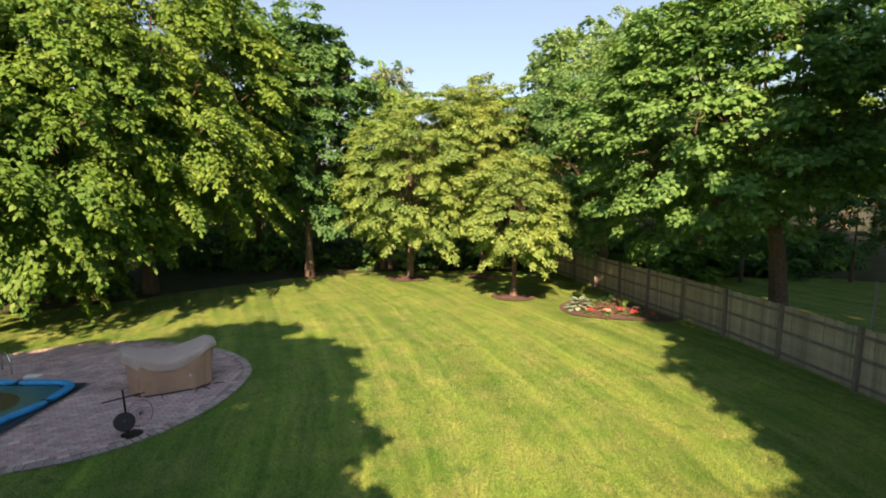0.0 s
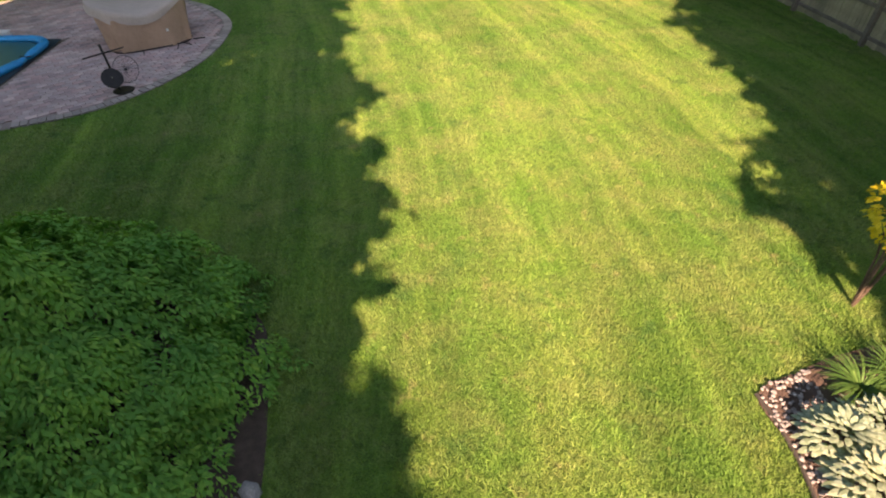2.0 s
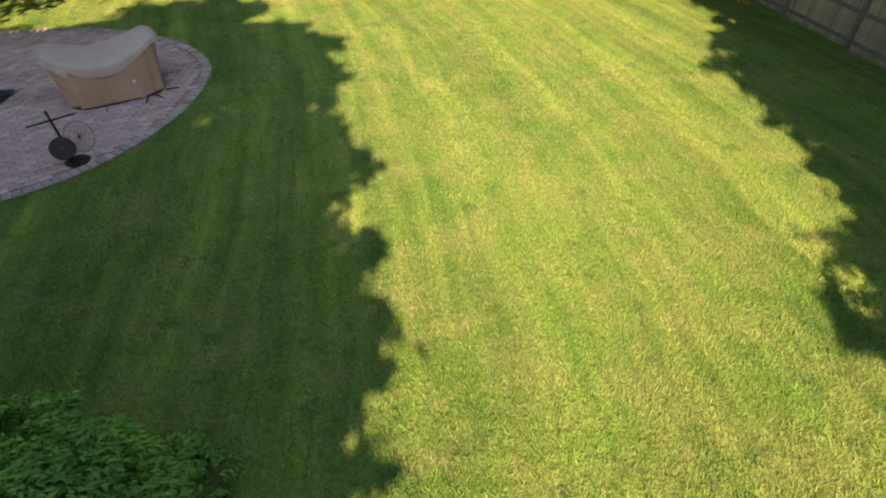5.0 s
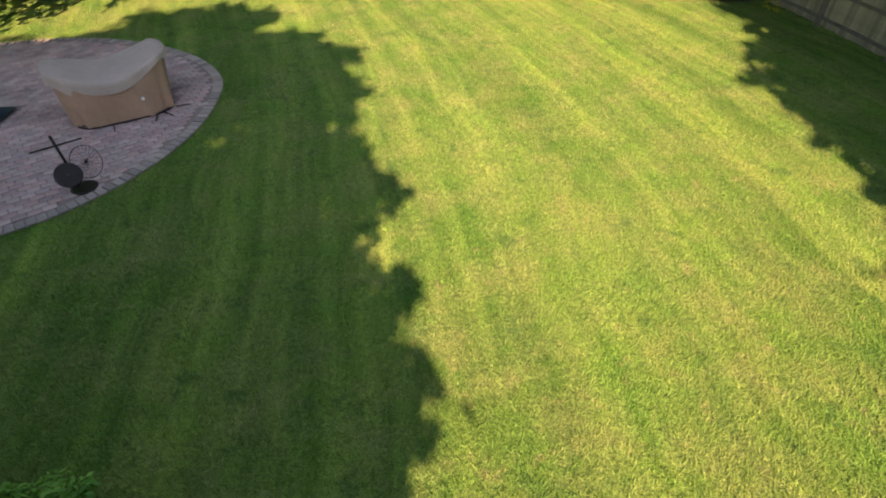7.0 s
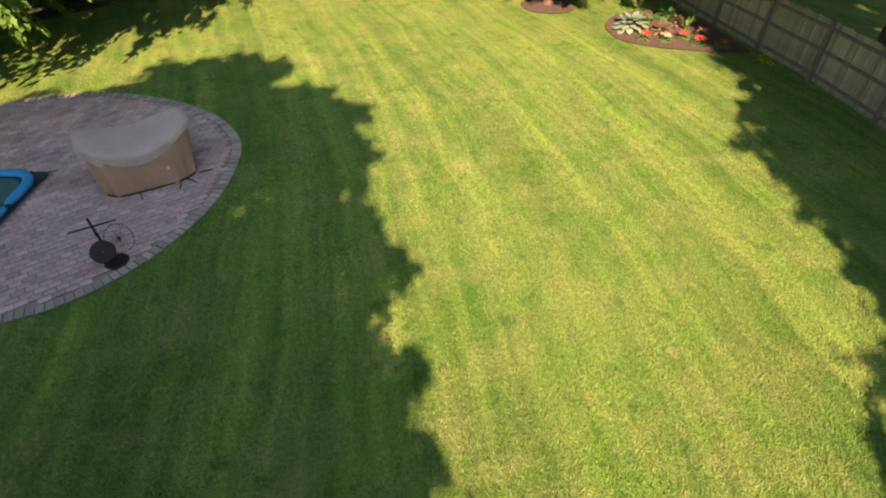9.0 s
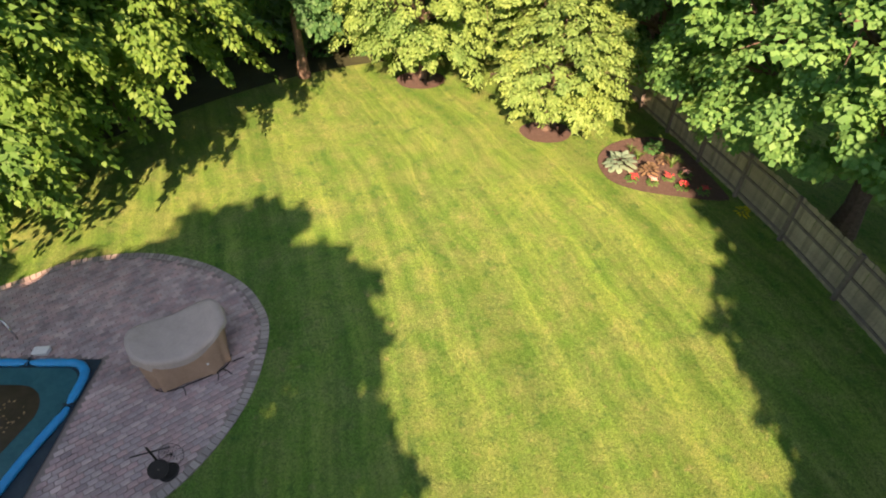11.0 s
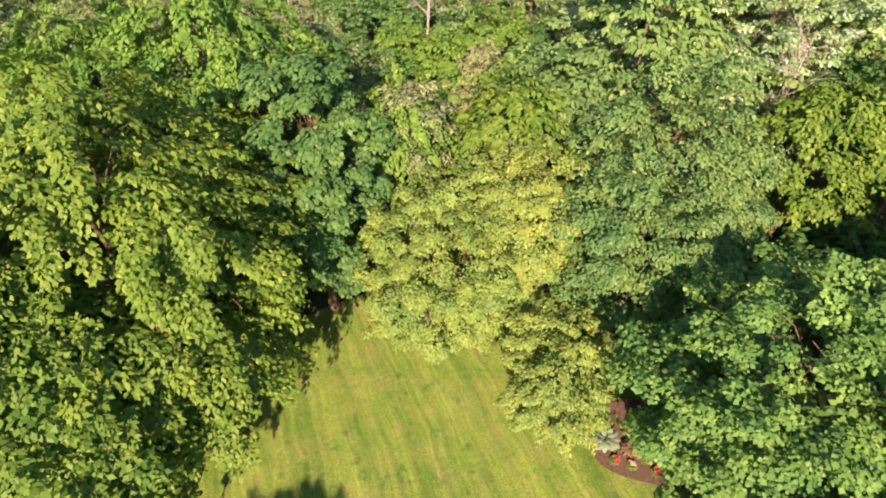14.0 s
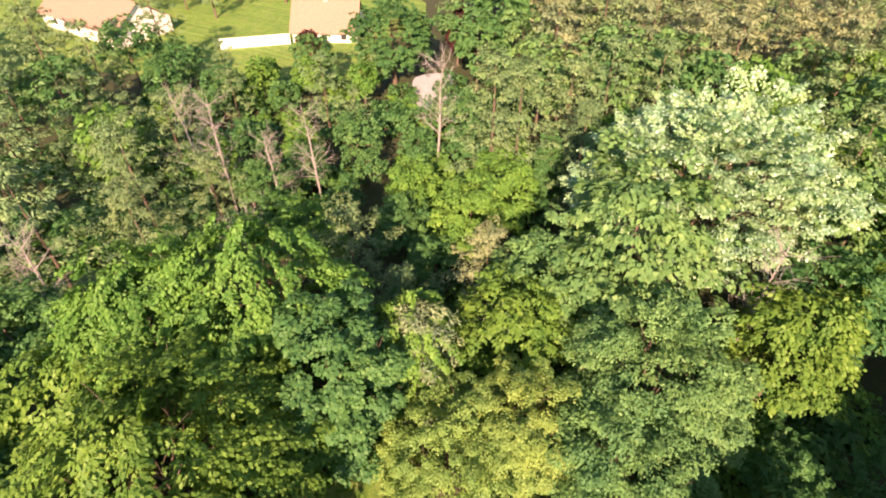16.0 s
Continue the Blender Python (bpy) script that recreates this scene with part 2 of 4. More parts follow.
L_GOLD = leaf("golden_leaf", (0.40, 0.37, 0.015), (0.56, 0.53, 0.025), (0.70, 0.67, 0.05), 0.3)
P_RED = leaf("red_petal", (0.40, 0.035, 0.06), (0.52, 0.07, 0.09), (0.62, 0.20, 0.20), 0.2)
P_PINK = leaf("pink_petal", (0.70, 0.33, 0.36), (0.80, 0.46, 0.48), (0.85, 0.62, 0.62), 0.2)
L_RUST = leaf("rusty_foliage", (0.15, 0.098, 0.06), (0.228, 0.165, 0.11), (0.288, 0.24, 0.17), 0.2)


GRASS = blade_material()


# ---- building tools ----
def ground_z(x, y):
    s = min(max((y - 12) / 16, 0), 1)
    far = min(max((y - 40) / 40, 0), 1)
    return -0.25 * s * s * (3 - 2 * s) - 1.25 * far * far * (3 - 2 * far)


def thing(name, x, y, z, label, category, group="", kind="", rz=0.0):
    ob = new(name)
    ob.empty_display_size = 0.2
    ob.matrix_world = pose(x, y, z, 0, 0, rz)
    return tagged(ob, label, category, group, kind)


def attach(name, mesh, material, parent, label=""):
    if material is not None and not mesh.materials:
        mesh.materials.append(material)
    ob = new(name, mesh)
    ob.parent = parent
    if label:
        ob["label"] = label
    return ob


def part(name, bm, material, parent, label="", smooth=False):
    me = bpy.data.meshes.new(name)
    bm.to_mesh(me)
    bm.free()
    if smooth:
        me.polygons.foreach_set("use_smooth", [True] * len(me.polygons))
    return attach(name, me, material, parent, label)


def quads_mesh(name, verts, size=4, smooth=False):
    """A mesh of loose polygons with `size` corners each, from an array of corners."""
    n = len(verts)
    me = bpy.data.meshes.new(name)
    me.vertices.add(n)
    me.vertices.foreach_set("co", np.ascontiguousarray(verts, dtype=np.float32).ravel())
    me.loops.add(n)
    me.loops.foreach_set("vertex_index", np.arange(n, dtype=np.int32))
    me.polygons.add(n // size)
    me.polygons.foreach_set("loop_start", np.arange(0, n, size, dtype=np.int32))
    me.update(calc_edges=True)
    return me


def box(bm, lo, hi, m=None, bevel=0.0):
    r = bmesh.ops.create_cube(bm, size=1.0)
    vs = r["verts"]
    for v in vs:
        v.co = Vector([lo[i] + (v.co[i] + 0.5) * (hi[i] - lo[i]) for i in range(3)])
    if bevel > 0:
        es = list({e for v in vs for e in v.link_edges})
        out = bmesh.ops.bevel(bm, geom=es, offset=bevel, segments=1, affect="EDGES", profile=0.5)
        vs = list({v for f in out["faces"] for v in f.verts} | {v for v in vs if v.is_valid})
    if m is not None:
        bmesh.ops.transform(bm, matrix=m, verts=vs)
    return bm


def tube(bm, pts, radii, sides=8, cap=True):
    """A tapered tube along points."""
    rings = []
    for i, p in enumerate(pts):
        p = Vector(p)
        a = Vector(pts[max(i - 1, 0)])
        b = Vector(pts[min(i + 1, len(pts) - 1)])
        q = (b - a).normalized().to_track_quat("Z", "Y")
        rings.append([bm.verts.new(p + q @ Vector((math.cos(2 * math.pi * j / sides) * radii[i], math.sin(2 * math.pi * j / sides) * radii[i], 0))) for j in range(sides)])
    for r0, r1 in zip(rings, rings[1:]):
        for j in range(sides):
            bm.faces.new((r0[j], r0[(j + 1) % sides], r1[(j + 1) % sides], r1[j]))
    if cap:
        bm.faces.new(rings[0][::-1])
        bm.faces.new(rings[-1])
    return bm


def smooth_loop(pts, per=8):
    """A closed Catmull-Rom curve through points."""
    out, n = [], len(pts)
    for i in range(n):
        p0, p1, p2, p3 = (Vector((*pts[(i + k) % n][:2], 0)) for k in (-1, 0, 1, 2))
        for j in range(per):
            t = j / per
            out.append(0.5 * ((2 * p1) + (p2 - p0) * t + (2 * p0 - 5 * p1 + 4 * p2 - p3) * t * t + (3 * p1 - p0 - 3 * p2 + p3) * t ** 3))
    return out


def inside(x, y, loop):
    hit = False
    for a, b in zip(loop, loop[1:] + loop[:1]):
        if (a[1] > y) != (b[1] > y) and x < (b[0] - a[0]) * (y - a[1]) / (b[1] - a[1]) + a[0]:
            hit = not hit
    return hit


# ---- leaves and trees ----
def leaf_cloud(rng, tips, ways, per, size, length, width, droop, thin=0.12, slim=0.62, rough=0.24):
    """Sprays of folded leaves: at each tip a puff that runs along its way, shingled with leaves on its outer side."""
    n = len(tips)
    u = ways.copy()
    u[:, 2] = u[:, 2] * 0.3 - droop
    u /= np.linalg.norm(u, axis=1, keepdims=True)
    v = np.cross(np.tile((0.0, 0.0, 1.0), (n, 1)), u)
    v /= np.linalg.norm(v, axis=1, keepdims=True) + 1e-6
    w = np.cross(u, v)
    k = n * per
    U, V, W = (np.repeat(q, per, axis=0) for q in (u, v, w))
    e = rng.normal(0, 1, (k, 3))
    e /= np.linalg.norm(e, axis=1, keepdims=True)
    e[:, 2] = np.where(e[:, 2] < -0.15, -0.6 * e[:, 2], e[:, 2])
    e[:, 0] = np.where(e[:, 0] < -0.5, -0.8 * e[:, 0], e[:, 0])
    deep = rng.uniform(0.55, 1.06, (k, 1))
    scale = np.repeat(rng.uniform(0.65, 1.3, (n, 1)), per, axis=0)
    taper = 1 - 0.45 * np.maximum(e[:, :1], 0)
    p = np.repeat(tips, per, axis=0) + (U * e[:, :1] * length + V * e[:, 1:2] * width * taper + W * e[:, 2:] * thin) * scale * deep
    p[:, 2] -= (np.maximum(e[:, 0], 0) ** 2) * droop * 0.5 * length
    nr = (U * e[:, :1] / length + V * e[:, 1:2] / width + W * e[:, 2:] / thin) * thin
    nr = nr * 0.75 + W * 0.45 + rng.normal(0, rough, (k, 3))
    nr /= np.linalg.norm(nr, axis=1, keepdims=True)
    ax = U * 0.7 + V * e[:, 1:2] * 0.8 + rng.normal(0, 0.45, (k, 3))
    ax[:, 2] -= 0.3
    ax -= nr * np.sum(ax * nr, axis=1, keepdims=True) * 0.85
    ax /= np.linalg.norm(ax, axis=1, keepdims=True)
    sd = np.cross(nr, ax)
    sd /= np.linalg.norm(sd, axis=1, keepdims=True) + 1e-6
    up = np.cross(ax, sd)
    s = size * rng.uniform(0.6, 1.3, (k, 1))
    q = np.empty((k, 4, 3))
    q[:, 0] = p
    q[:, 1] = p + ax * s * 0.45 + sd * s * slim * 0.5 + up * s * 0.10
    q[:, 2] = p + ax * s - up * s * 0.1
    q[:, 3] = p + ax * s * 0.45 - sd * s * slim * 0.5 + up * s * 0.10
    return q.reshape(-1, 3)


def lobes_of(rng, centre, radii, count, low, spread=0.62):
    out = []
    for i in range(count * 3):
        z = 1 - 2 * (i + 0.5) / (count * 1.6)
        if z < low:
            break
        a = i * 2.39996 + rng.uniform(-0.4, 0.4)
        r = math.sqrt(max(0.0, 1 - z * z))
        d = np.array((r * math.cos(a), r * math.sin(a), z))
        k = spread * rng.uniform(0.82, 1.15)
        out.append((centre + d * radii * k, d))
    return out


def tree_meshes(seed, height, base, rx, ry, lobes=12, low=-0.75, clumps=70, per=38, size=0.22, length=0.75, width=0.42,
                droop=0.35, lobe=0.46, trunk=0.25, lean=(0, 0), slim=0.62, thin=0.12, peak=0.55, bare=True):
    """Meshes of a broadleaved tree round the origin: trunk, limbs, crown. base: where the crown begins."""
    rng = np.random.default_rng(seed)
    rz = (height - base) / 2
    centre = np.array((lean[0], lean[1], base + rz * (2 * (1 - peak))))
    radii = np.array((rx, ry, rz))
    tops = lobes_of(rng, centre, radii, lobes, low)
    lr = radii * lobe
    tips, ways = [], []
    for c, d in tops:
        q = rng.normal(0, 1, (clumps * 2, 3))
        q /= np.linalg.norm(q, axis=1, keepdims=True)
        q = q[(q @ d > -0.35)][:clumps]
        r = rng.uniform(0.62, 1.02, (len(q), 1)) * rng.uniform(0.82, 1.2)
        tips.append(c + q * lr * r)
        ways.append(q * 0.6 + d * 0.6 + rng.normal(0, 0.2, q.shape))
    tips, ways = np.concatenate(tips), np.concatenate(ways)
    ways[np.abs(ways[:, :2]).sum(1) < 0.05, 0] = 0.2
    crown = quads_mesh("crown", leaf_cloud(rng, tips, ways, per, size, length, width, droop, thin, slim))
    bm = bmesh.new()
    top = centre + np.array((0, 0, rz * 0.45))
    pts, rad = [], []
    for i in range(9):
        t = i / 8
        p = np.array((0, 0, -0.1)) * (1 - t) + top * t + np.array((math.sin(t * 5 + seed), math.cos(t * 4 + seed), 0)) * 0.10 * t
        p[:2] = p[:2] * t if t < 1 else p[:2]
        pts.append(p)
        rad.append(trunk * (1.45 if i == 0 else 1.0) * (1 - 0.86 * t) + 0.015)
    tube(bm, pts, rad, 10)
    stem = bpy.data.meshes.new("trunk")
    bm.to_mesh(stem)
    bm.free()
    limbs = []
    for c, d in tops if bare else ():
        k = min(7, max(2, int(2 + 5 * (c[2] - base) / (2 * rz))))
        a = np.array(pts[k])
        mid = a * 0.45 + c * 0.55 + np.array((0, 0, -0.05 * rz))
        r = rad[k] * 0.5
        bm = bmesh.new()
        tube(bm, [a, (a + mid) / 2 + np.array((0, 0, 0.15)), mid, c], [r, r * 0.75, r * 0.5, r * 0.2], 6, False)
        for j in range(3):
            e = c + rng.normal(0, 1, 3) * lr * 0.5
            tube(bm, [mid * 0.5 + c * 0.5, (c + e) / 2 + np.array((0, 0, 0.1)), e], [r * 0.3, r * 0.2, 0.01], 5, False)
        limb = bpy.data.meshes.new("limb")
        bm.to_mesh(limb)
        bm.free()
        limbs.append(limb)
    return stem, limbs, crown


def plant_tree(name, meshes, x, y, label, leafmat, bark, group="", rz=0.0, category="tree"):
    t = thing(name, x, y, ground_z(x, y), label, category, group, rz=rz)
    attach("trunk", meshes[0], bark, t)
    for me in meshes[1]:
        attach("limb", me, bark, t)
    if meshes[2] is not None:
        attach("crown", meshes[2], leafmat, t)
    return t


def pine_meshes(seed, height, base, r, size=0.34, tiers=9, per=40, trunk=0.17, droop=0.02):
    """A loose old pine: whorls of rough, tufted boughs round a straight stem."""
    rng = np.random.default_rng(seed)
    tips, ways = [], []
    bm = bmesh.new()
    tube(bm, [(0, 0, -0.1), (0, 0, base), (0.1, 0.05, height * 0.7), (0, 0, height)], [trunk * 1.3, trunk, trunk * 0.55, 0.02], 8)
    for i in range(tiers):
        t = i / (tiers - 1)
        z = base + (height - base - 0.4) * t
        reach = r * (math.sin(math.pi * (0.20 + 0.74 * t)) ** 0.8) * rng.uniform(0.75, 1.15)
        for j in range(5):
            a = j * 1.257 + i * 2.1 + rng.uniform(-0.4, 0.4)
            d = np.array((math.cos(a), math.sin(a), 0.22))
            k = reach * rng.uniform(0.55, 1.15)
            for f in (0.45, 0.8, 1.1):
                tips.append(d * k * f + (0, 0, z) + rng.normal(0, 0.22, 3))
                ways.append(d + rng.normal(0, 0.3, 3))
    crown = quads_mesh("crown", leaf_cloud(rng, np.array(tips), np.array(ways), per, size, 0.82, 0.66, droop, 0.50, 0.30, 0.30))
    stem = bpy.data.meshes.new("trunk")
    bm.to_mesh(stem)
    bm.free()
    return stem, [], crown


def bare_meshes(seed, height, spread, trunk=0.15, forks=26, twigs=11):
    """A dead tree: pale stem and bare, forked branches with many fine twigs."""
    rng = np.random.default_rng(seed)
    bm = bmesh.new()
    tube(bm, [(0, 0, -0.1), (0.1, 0, height * 0.4), (0.05, 0.2, height * 0.75), (0.3, 0.1, height)], [trunk, trunk * 0.75, trunk * 0.4, 0.015], 8)
    stem, limbs = bpy.data.meshes.new("trunk"), []
    bm.to_mesh(stem)
    bm.free()
    for i in range(forks):
        z = height * rng.uniform(0.35, 0.95)
        a = rng.uniform(0, 6.28)
        d = np.array((math.cos(a), math.sin(a), rng.uniform(0.3, 1.2)))
        d /= np.linalg.norm(d)
        k = spread * rng.uniform(0.5, 1.1) * (1.25 - 0.6 * z / height)
        o = np.array((0.08, 0.1, z))
        e = o + d * k
        bm = bmesh.new()
        tube(bm, [o, (o + e) / 2 + rng.normal(0, 0.12, 3), e], [trunk * 0.22, trunk * 0.13, 0.008], 5, False)
        for j in range(twigs):
            f = rng.uniform(0.3, 1)
            s = o + d * k * f
            tube(bm, [s, s + (d * 0.5 + rng.normal(0, 0.5, 3)) * spread * 0.3], [0.012, 0.006], 3, False)
        me = bpy.data.meshes.new("limb")
        bm.to_mesh(me)
        bm.free()
        limbs.append(me)
    return stem, limbs, None


def shrub_meshes(seed, r, h, clumps=90, per=26, size=0.16, length=0.3, width=0.25, droop=0.2):
    rng = np.random.default_rng(seed)
    q = rng.normal(0, 1, (clumps, 3))
    q /= np.linalg.norm(q, axis=1, keepdims=True)
    q[:, 2] = np.abs(q[:, 2])
    tips = q * np.array((r, r, h)) * rng.uniform(0.55, 1.05, (clumps, 1))
    crown = quads_mesh("foliage", leaf_cloud(rng, tips, q + rng.normal(0, 0.2, q.shape), per, size, length, width, droop, 0.6 * width))
    bm = bmesh.new()
    for i in range(7):
        e = tips[i * 4 % clumps] * 0.9
        tube(bm, [(0, 0, -0.05), tuple(e * 0.5 + (0, 0, 0.1)), tuple(e)], [0.035, 0.022, 0.008], 5, False)
    stem = bpy.data.meshes.new("stems")
    bm.to_mesh(stem)
    bm.free()
    return stem, None, crown


def plant_shrub(name, meshes, x, y, label, mat, category="shrub", group="", rz=0.0):
    t = thing(name, x, y, ground_z(x, y), label, category, group, rz=rz)
    attach("stem", meshes[0], BARK, t)
    attach("foliage", meshes[2], mat, t)
    return t


# ---- ground ----
def sheet(name, loop, lift, material, label, category, step=1.5, kind="structure"):
    """A flat piece of the setting that follows the ground, with the outline given."""
    bm = bmesh.new()
    f = bm.faces.new([bm.verts.new((p[0], p[1], 0)) for p in loop])
    bmesh.ops.triangulate(bm, faces=[f])
    xs, ys = [p[0] for p in loop], [p[1] for p in loop]
    y = min(ys) + step
    while y < max(ys):
        bmesh.ops.bisect_plane(bm, geom=bm.verts[:] + bm.edges[:] + bm.faces[:], plane_co=(0, y, 0), plane_no=(0, 1, 0))
        y += step
    for v in bm.verts:
        v.co.z = ground_z(v.co.x, v.co.y) + lift
    bmesh.ops.recalc_face_normals(bm, faces=bm.faces[:])
    if sum(f.normal.z for f in bm.faces) < 0:
        bmesh.ops.reverse_faces(bm, faces=bm.faces[:])
    me = bpy.data.meshes.new(name)
    bm.to_mesh(me)
    bm.free()
    me.materials.append(material)
    return tagged(new(name, me), label, category, kind=kind)


def build_ground():
    xs = [-2500, -800, -300] + list(range(-150, 151, 10)) + [300, 800, 2500]
    ys = [-2500, -600, -100, -40, 0] + [12 + 2 * i for i in range(40)] + [100, 130, 160, 220, 400, 900, 2500]
    verts = [(x, y, ground_z(x, y) - 0.03) for y in ys for x in xs]
    n = len(xs)
    faces = [(j * n + i, j * n + i + 1, (j + 1) * n + i + 1, (j + 1) * n + i) for j in range(len(ys) - 1) for i in range(n - 1)]
    me = bpy.data.meshes.new("ground")
    me.from_pydata(verts, [], faces)
    me.materials.append(FLOOR)
    tagged(new("ground", me), "dark leaf-littered woodland ground under the trees", "ground", kind="structure")


build_ground()
LAWN_LOOP = smooth_loop([(-24, -25), (24, -25), (40, 0), (34, 22), (24, 33), (14, 33), (9, 34.5), (5, 35.5), (0, 36.2), (-4, 35.6), (-8, 34), (-12, 31), (-17, 26), (-22, 22), (-30, 12)], 6)
sheet("lawn", LAWN_LOOP, 0.0, LAWN, "striped mown lawn with dry yellowish patches", "lawn")
sheet("far_lawn", smooth_loop([(-95, 104), (-60, 99), (-20, 97), (-13, 101), (-12, 140), (-60, 150), (-110, 140)], 5), 0.0, LAWN, "sunlit green lawn round the far houses", "lawn", 6)

# ---- the large trees round the lawn ----
plant_tree("linden_tree", tree_meshes(1, 18.4, 2.9, 7.6, 7.8, 26, -0.85, 22, 120, 0.235, 1.35, 0.48, 0.48, 0.38, 0.30, thin=0.2, lean=(1.4, -2.6)), -15.6, 29.0,
           "tall spreading tree with drooping yellow-green sprays of leaves", L_YELLOW, BARK)
plant_tree("linden_tree", tree_meshes(2, 15.0, 1.6, 5.9, 5.8, 18, -0.85, 22, 115, 0.235, 1.25, 0.48, 0.48, 0.40, 0.24, thin=0.2, lean=(0.8, -1.8)), -17.9, 20.8,
           "yellow-green tree with low hanging branches beside the patio", L_YELLOW, BARK, rz=70)
plant_tree("maple_tree", tree_meshes(3, 14.2, 3.3, 6.4, 6.3, 22, -0.75, 19, 170, 0.178, 0.8, 0.72, 0.12, 0.36, 0.36, slim=0.9, lean=(-1.9, 0.5), thin=0.42), 12.9, 20.8,
           "broad maple with clustered bright green leaves behind the fence", L_MAPLE, BARK)
plant_tree("elm_tree", tree_meshes(4, 12.4, 2.5, 3.5, 4.0, 15, -0.8, 18, 150, 0.185, 0.8, 0.72, 0.12, 0.41, 0.26, lean=(-1.0, 1.5), thin=0.42), 9.0, 30.2,
           "blue-green small-leaved tree over the far end of the fence", L_BLUE, BARK, rz=40)
plant_tree("ornamental_pear_tree", tree_meshes(5, 7.4, 1.7, 2.4, 3.3, 13, -0.85, 14, 150, 0.14, 0.6, 0.36, 0.25, 0.42, 0.14, lean=(-0.1, -1.9), thin=0.24), 3.65, 28.1,
           "small light green ornamental tree in a round mulch ring", L_PEAR, BARK, "trees in mulch rings")
plant_tree("ornamental_pear_tree", tree_meshes(6, 11.2, 2.2, 4.0, 4.6, 18, -0.85, 17, 165, 0.145, 0.7, 0.5, 0.22, 0.40, 0.17, lean=(0.3, -2.4), thin=0.28), -2.0, 33.4,
           "rounded pale green ornamental tree in a round mulch ring", L_PEAR, BARK, "trees in mulch rings")
plant_tree("ornamental_pear_tree", tree_meshes(7, 12.4, 3.0, 3.0, 3.6, 14, -0.8, 17, 165, 0.145, 0.7, 0.5, 0.22, 0.42, 0.17, lean=(-0.5, -1.2), thin=0.28), 2.45, 33.6,
           "upright pale green ornamental tree in a round mulch ring", L_PEAR, BARK, "trees in mulch rings")
plant_tree("oak_tree", tree_meshes(8, 14.8, 3.0, 5.0, 4.8, 16, -0.7, 17, 140, 0.195, 0.82, 0.7, 0.12, 0.40, 0.28, thin=0.45), 9.8, 34.9,
           "rounded blue-green tree at the edge of the wood", L_BLUE, BARK)
plant_tree("poplar_tree", tree_meshes(9, 17.0, 2.4, 3.9, 3.8, 18, -0.85, 16, 120, 0.25, 0.75, 0.6, 0.25, 0.36, 0.24, slim=0.8, thin=0.38), -8.2, 33.6,
           "tall dense deep green broad-leaved tree at the lawn's edge", L_DEEP, BARK)
plant_tree("ash_tree", tree_meshes(10, 19.5, 4.0, 5.4, 5.0, 15, -0.7, 17, 110, 0.25, 1.3, 0.40, 0.55, 0.40, 0.24, thin=0.22), -12.6, 37.5,
           "green tree with drooping fronds at the edge of the wood", L_LIME, BARK)
ash = tree_meshes(17, 17.6, 4.0, 4.8, 4.6, 16, -0.7, 18, 110, 0.25, 1.35, 0.38, 0.6, 0.40, 0.22, thin=0.2)
plant_tree("ash_tree", ash, -19.6, 36.6, "tall green tree with long drooping fronds", L_LIME, BARK)
plant_tree("ash_tree", tree_meshes(13, 14.4, 3.0, 2.6, 2.6, 11, -0.85, 12, 100, 0.20, 1.05, 0.34, 0.7, 0.42, 0.18, thin=0.2), -4.0, 37.2,
           "slim lime-green tree with hanging fronds behind the lawn", L_LIME, BARK)
plant_tree("silver_maple_tree", tree_meshes(11, 20.5, 4.0, 9.4, 8.6, 24, -0.6, 19, 150, 0.235, 1.05, 0.72, -0.12, 0.40, 0.4, thin=0.4), 16.5, 50.0,
           "large silver maple with pale glinting leaves", L_SILVER, BARK)

# unseen trees added beside and behind the camera, to shade lawn, maple and wood
def shade_trees(seed, per, spots, label):
    """Copies of one broad tree; each spot: place, width, height and turn."""
    master = None
    for x, y, s, h, a in spots:
        m = pose(x, y, ground_z(x, y), 0, 0, a) @ Matrix.Diagonal((s, s, h, 1))
        if master is None:
            shade = tree_meshes(seed, 18.8, 6.5, 5.2, 5.2, 18, -0.85, 26, per, 0.56, 1.0, 0.75, 0.2, 0.46, 0.3, thin=0.45, bare=False)
            master = plant_tree("yard_tree", shade, x, y, label, L_MAPLE, BARK, "shade trees beside the lawn")
            master.matrix_world = m
        else:
            copy_thing(master, m)


shade_trees(12, 40, ((-9.6, -3.2, 1.0, 0.77, 150), (-14.6, -2.8, 1.0, 0.80, 60), (-6.2, -12.2, 0.95, 0.74, 130), (-6.2, -3.6, 0.74, 0.66, 20), (-19.6, -2.2, 1.15, 0.80, 200), (-13.0, -12.5, 1.1, 0.8, 310),
                     (-1.5, -20.0, 1.1, 0.55, 80), (-9.5, -21.0, 1.2, 0.8, 250), (15.2, 5.0, 1.32, 1.22, 100)), "unseen tall leafy tree added to cast shade")
shade_trees(14, 38, ((11.6, -2.2, 0.98, 0.77, 200), (10.2, -6.9, 1.0, 0.77, 290), (18.5, -4.0, 1.2, 0.9, 40), (15.5, -14.0, 1.2, 0.8, 150), (25, 16, 1.3, 1.25, 10), (30, 25, 1.1, 1.0, 220)),
            "unseen open-crowned tree added to dapple the lawn and shade the wood")

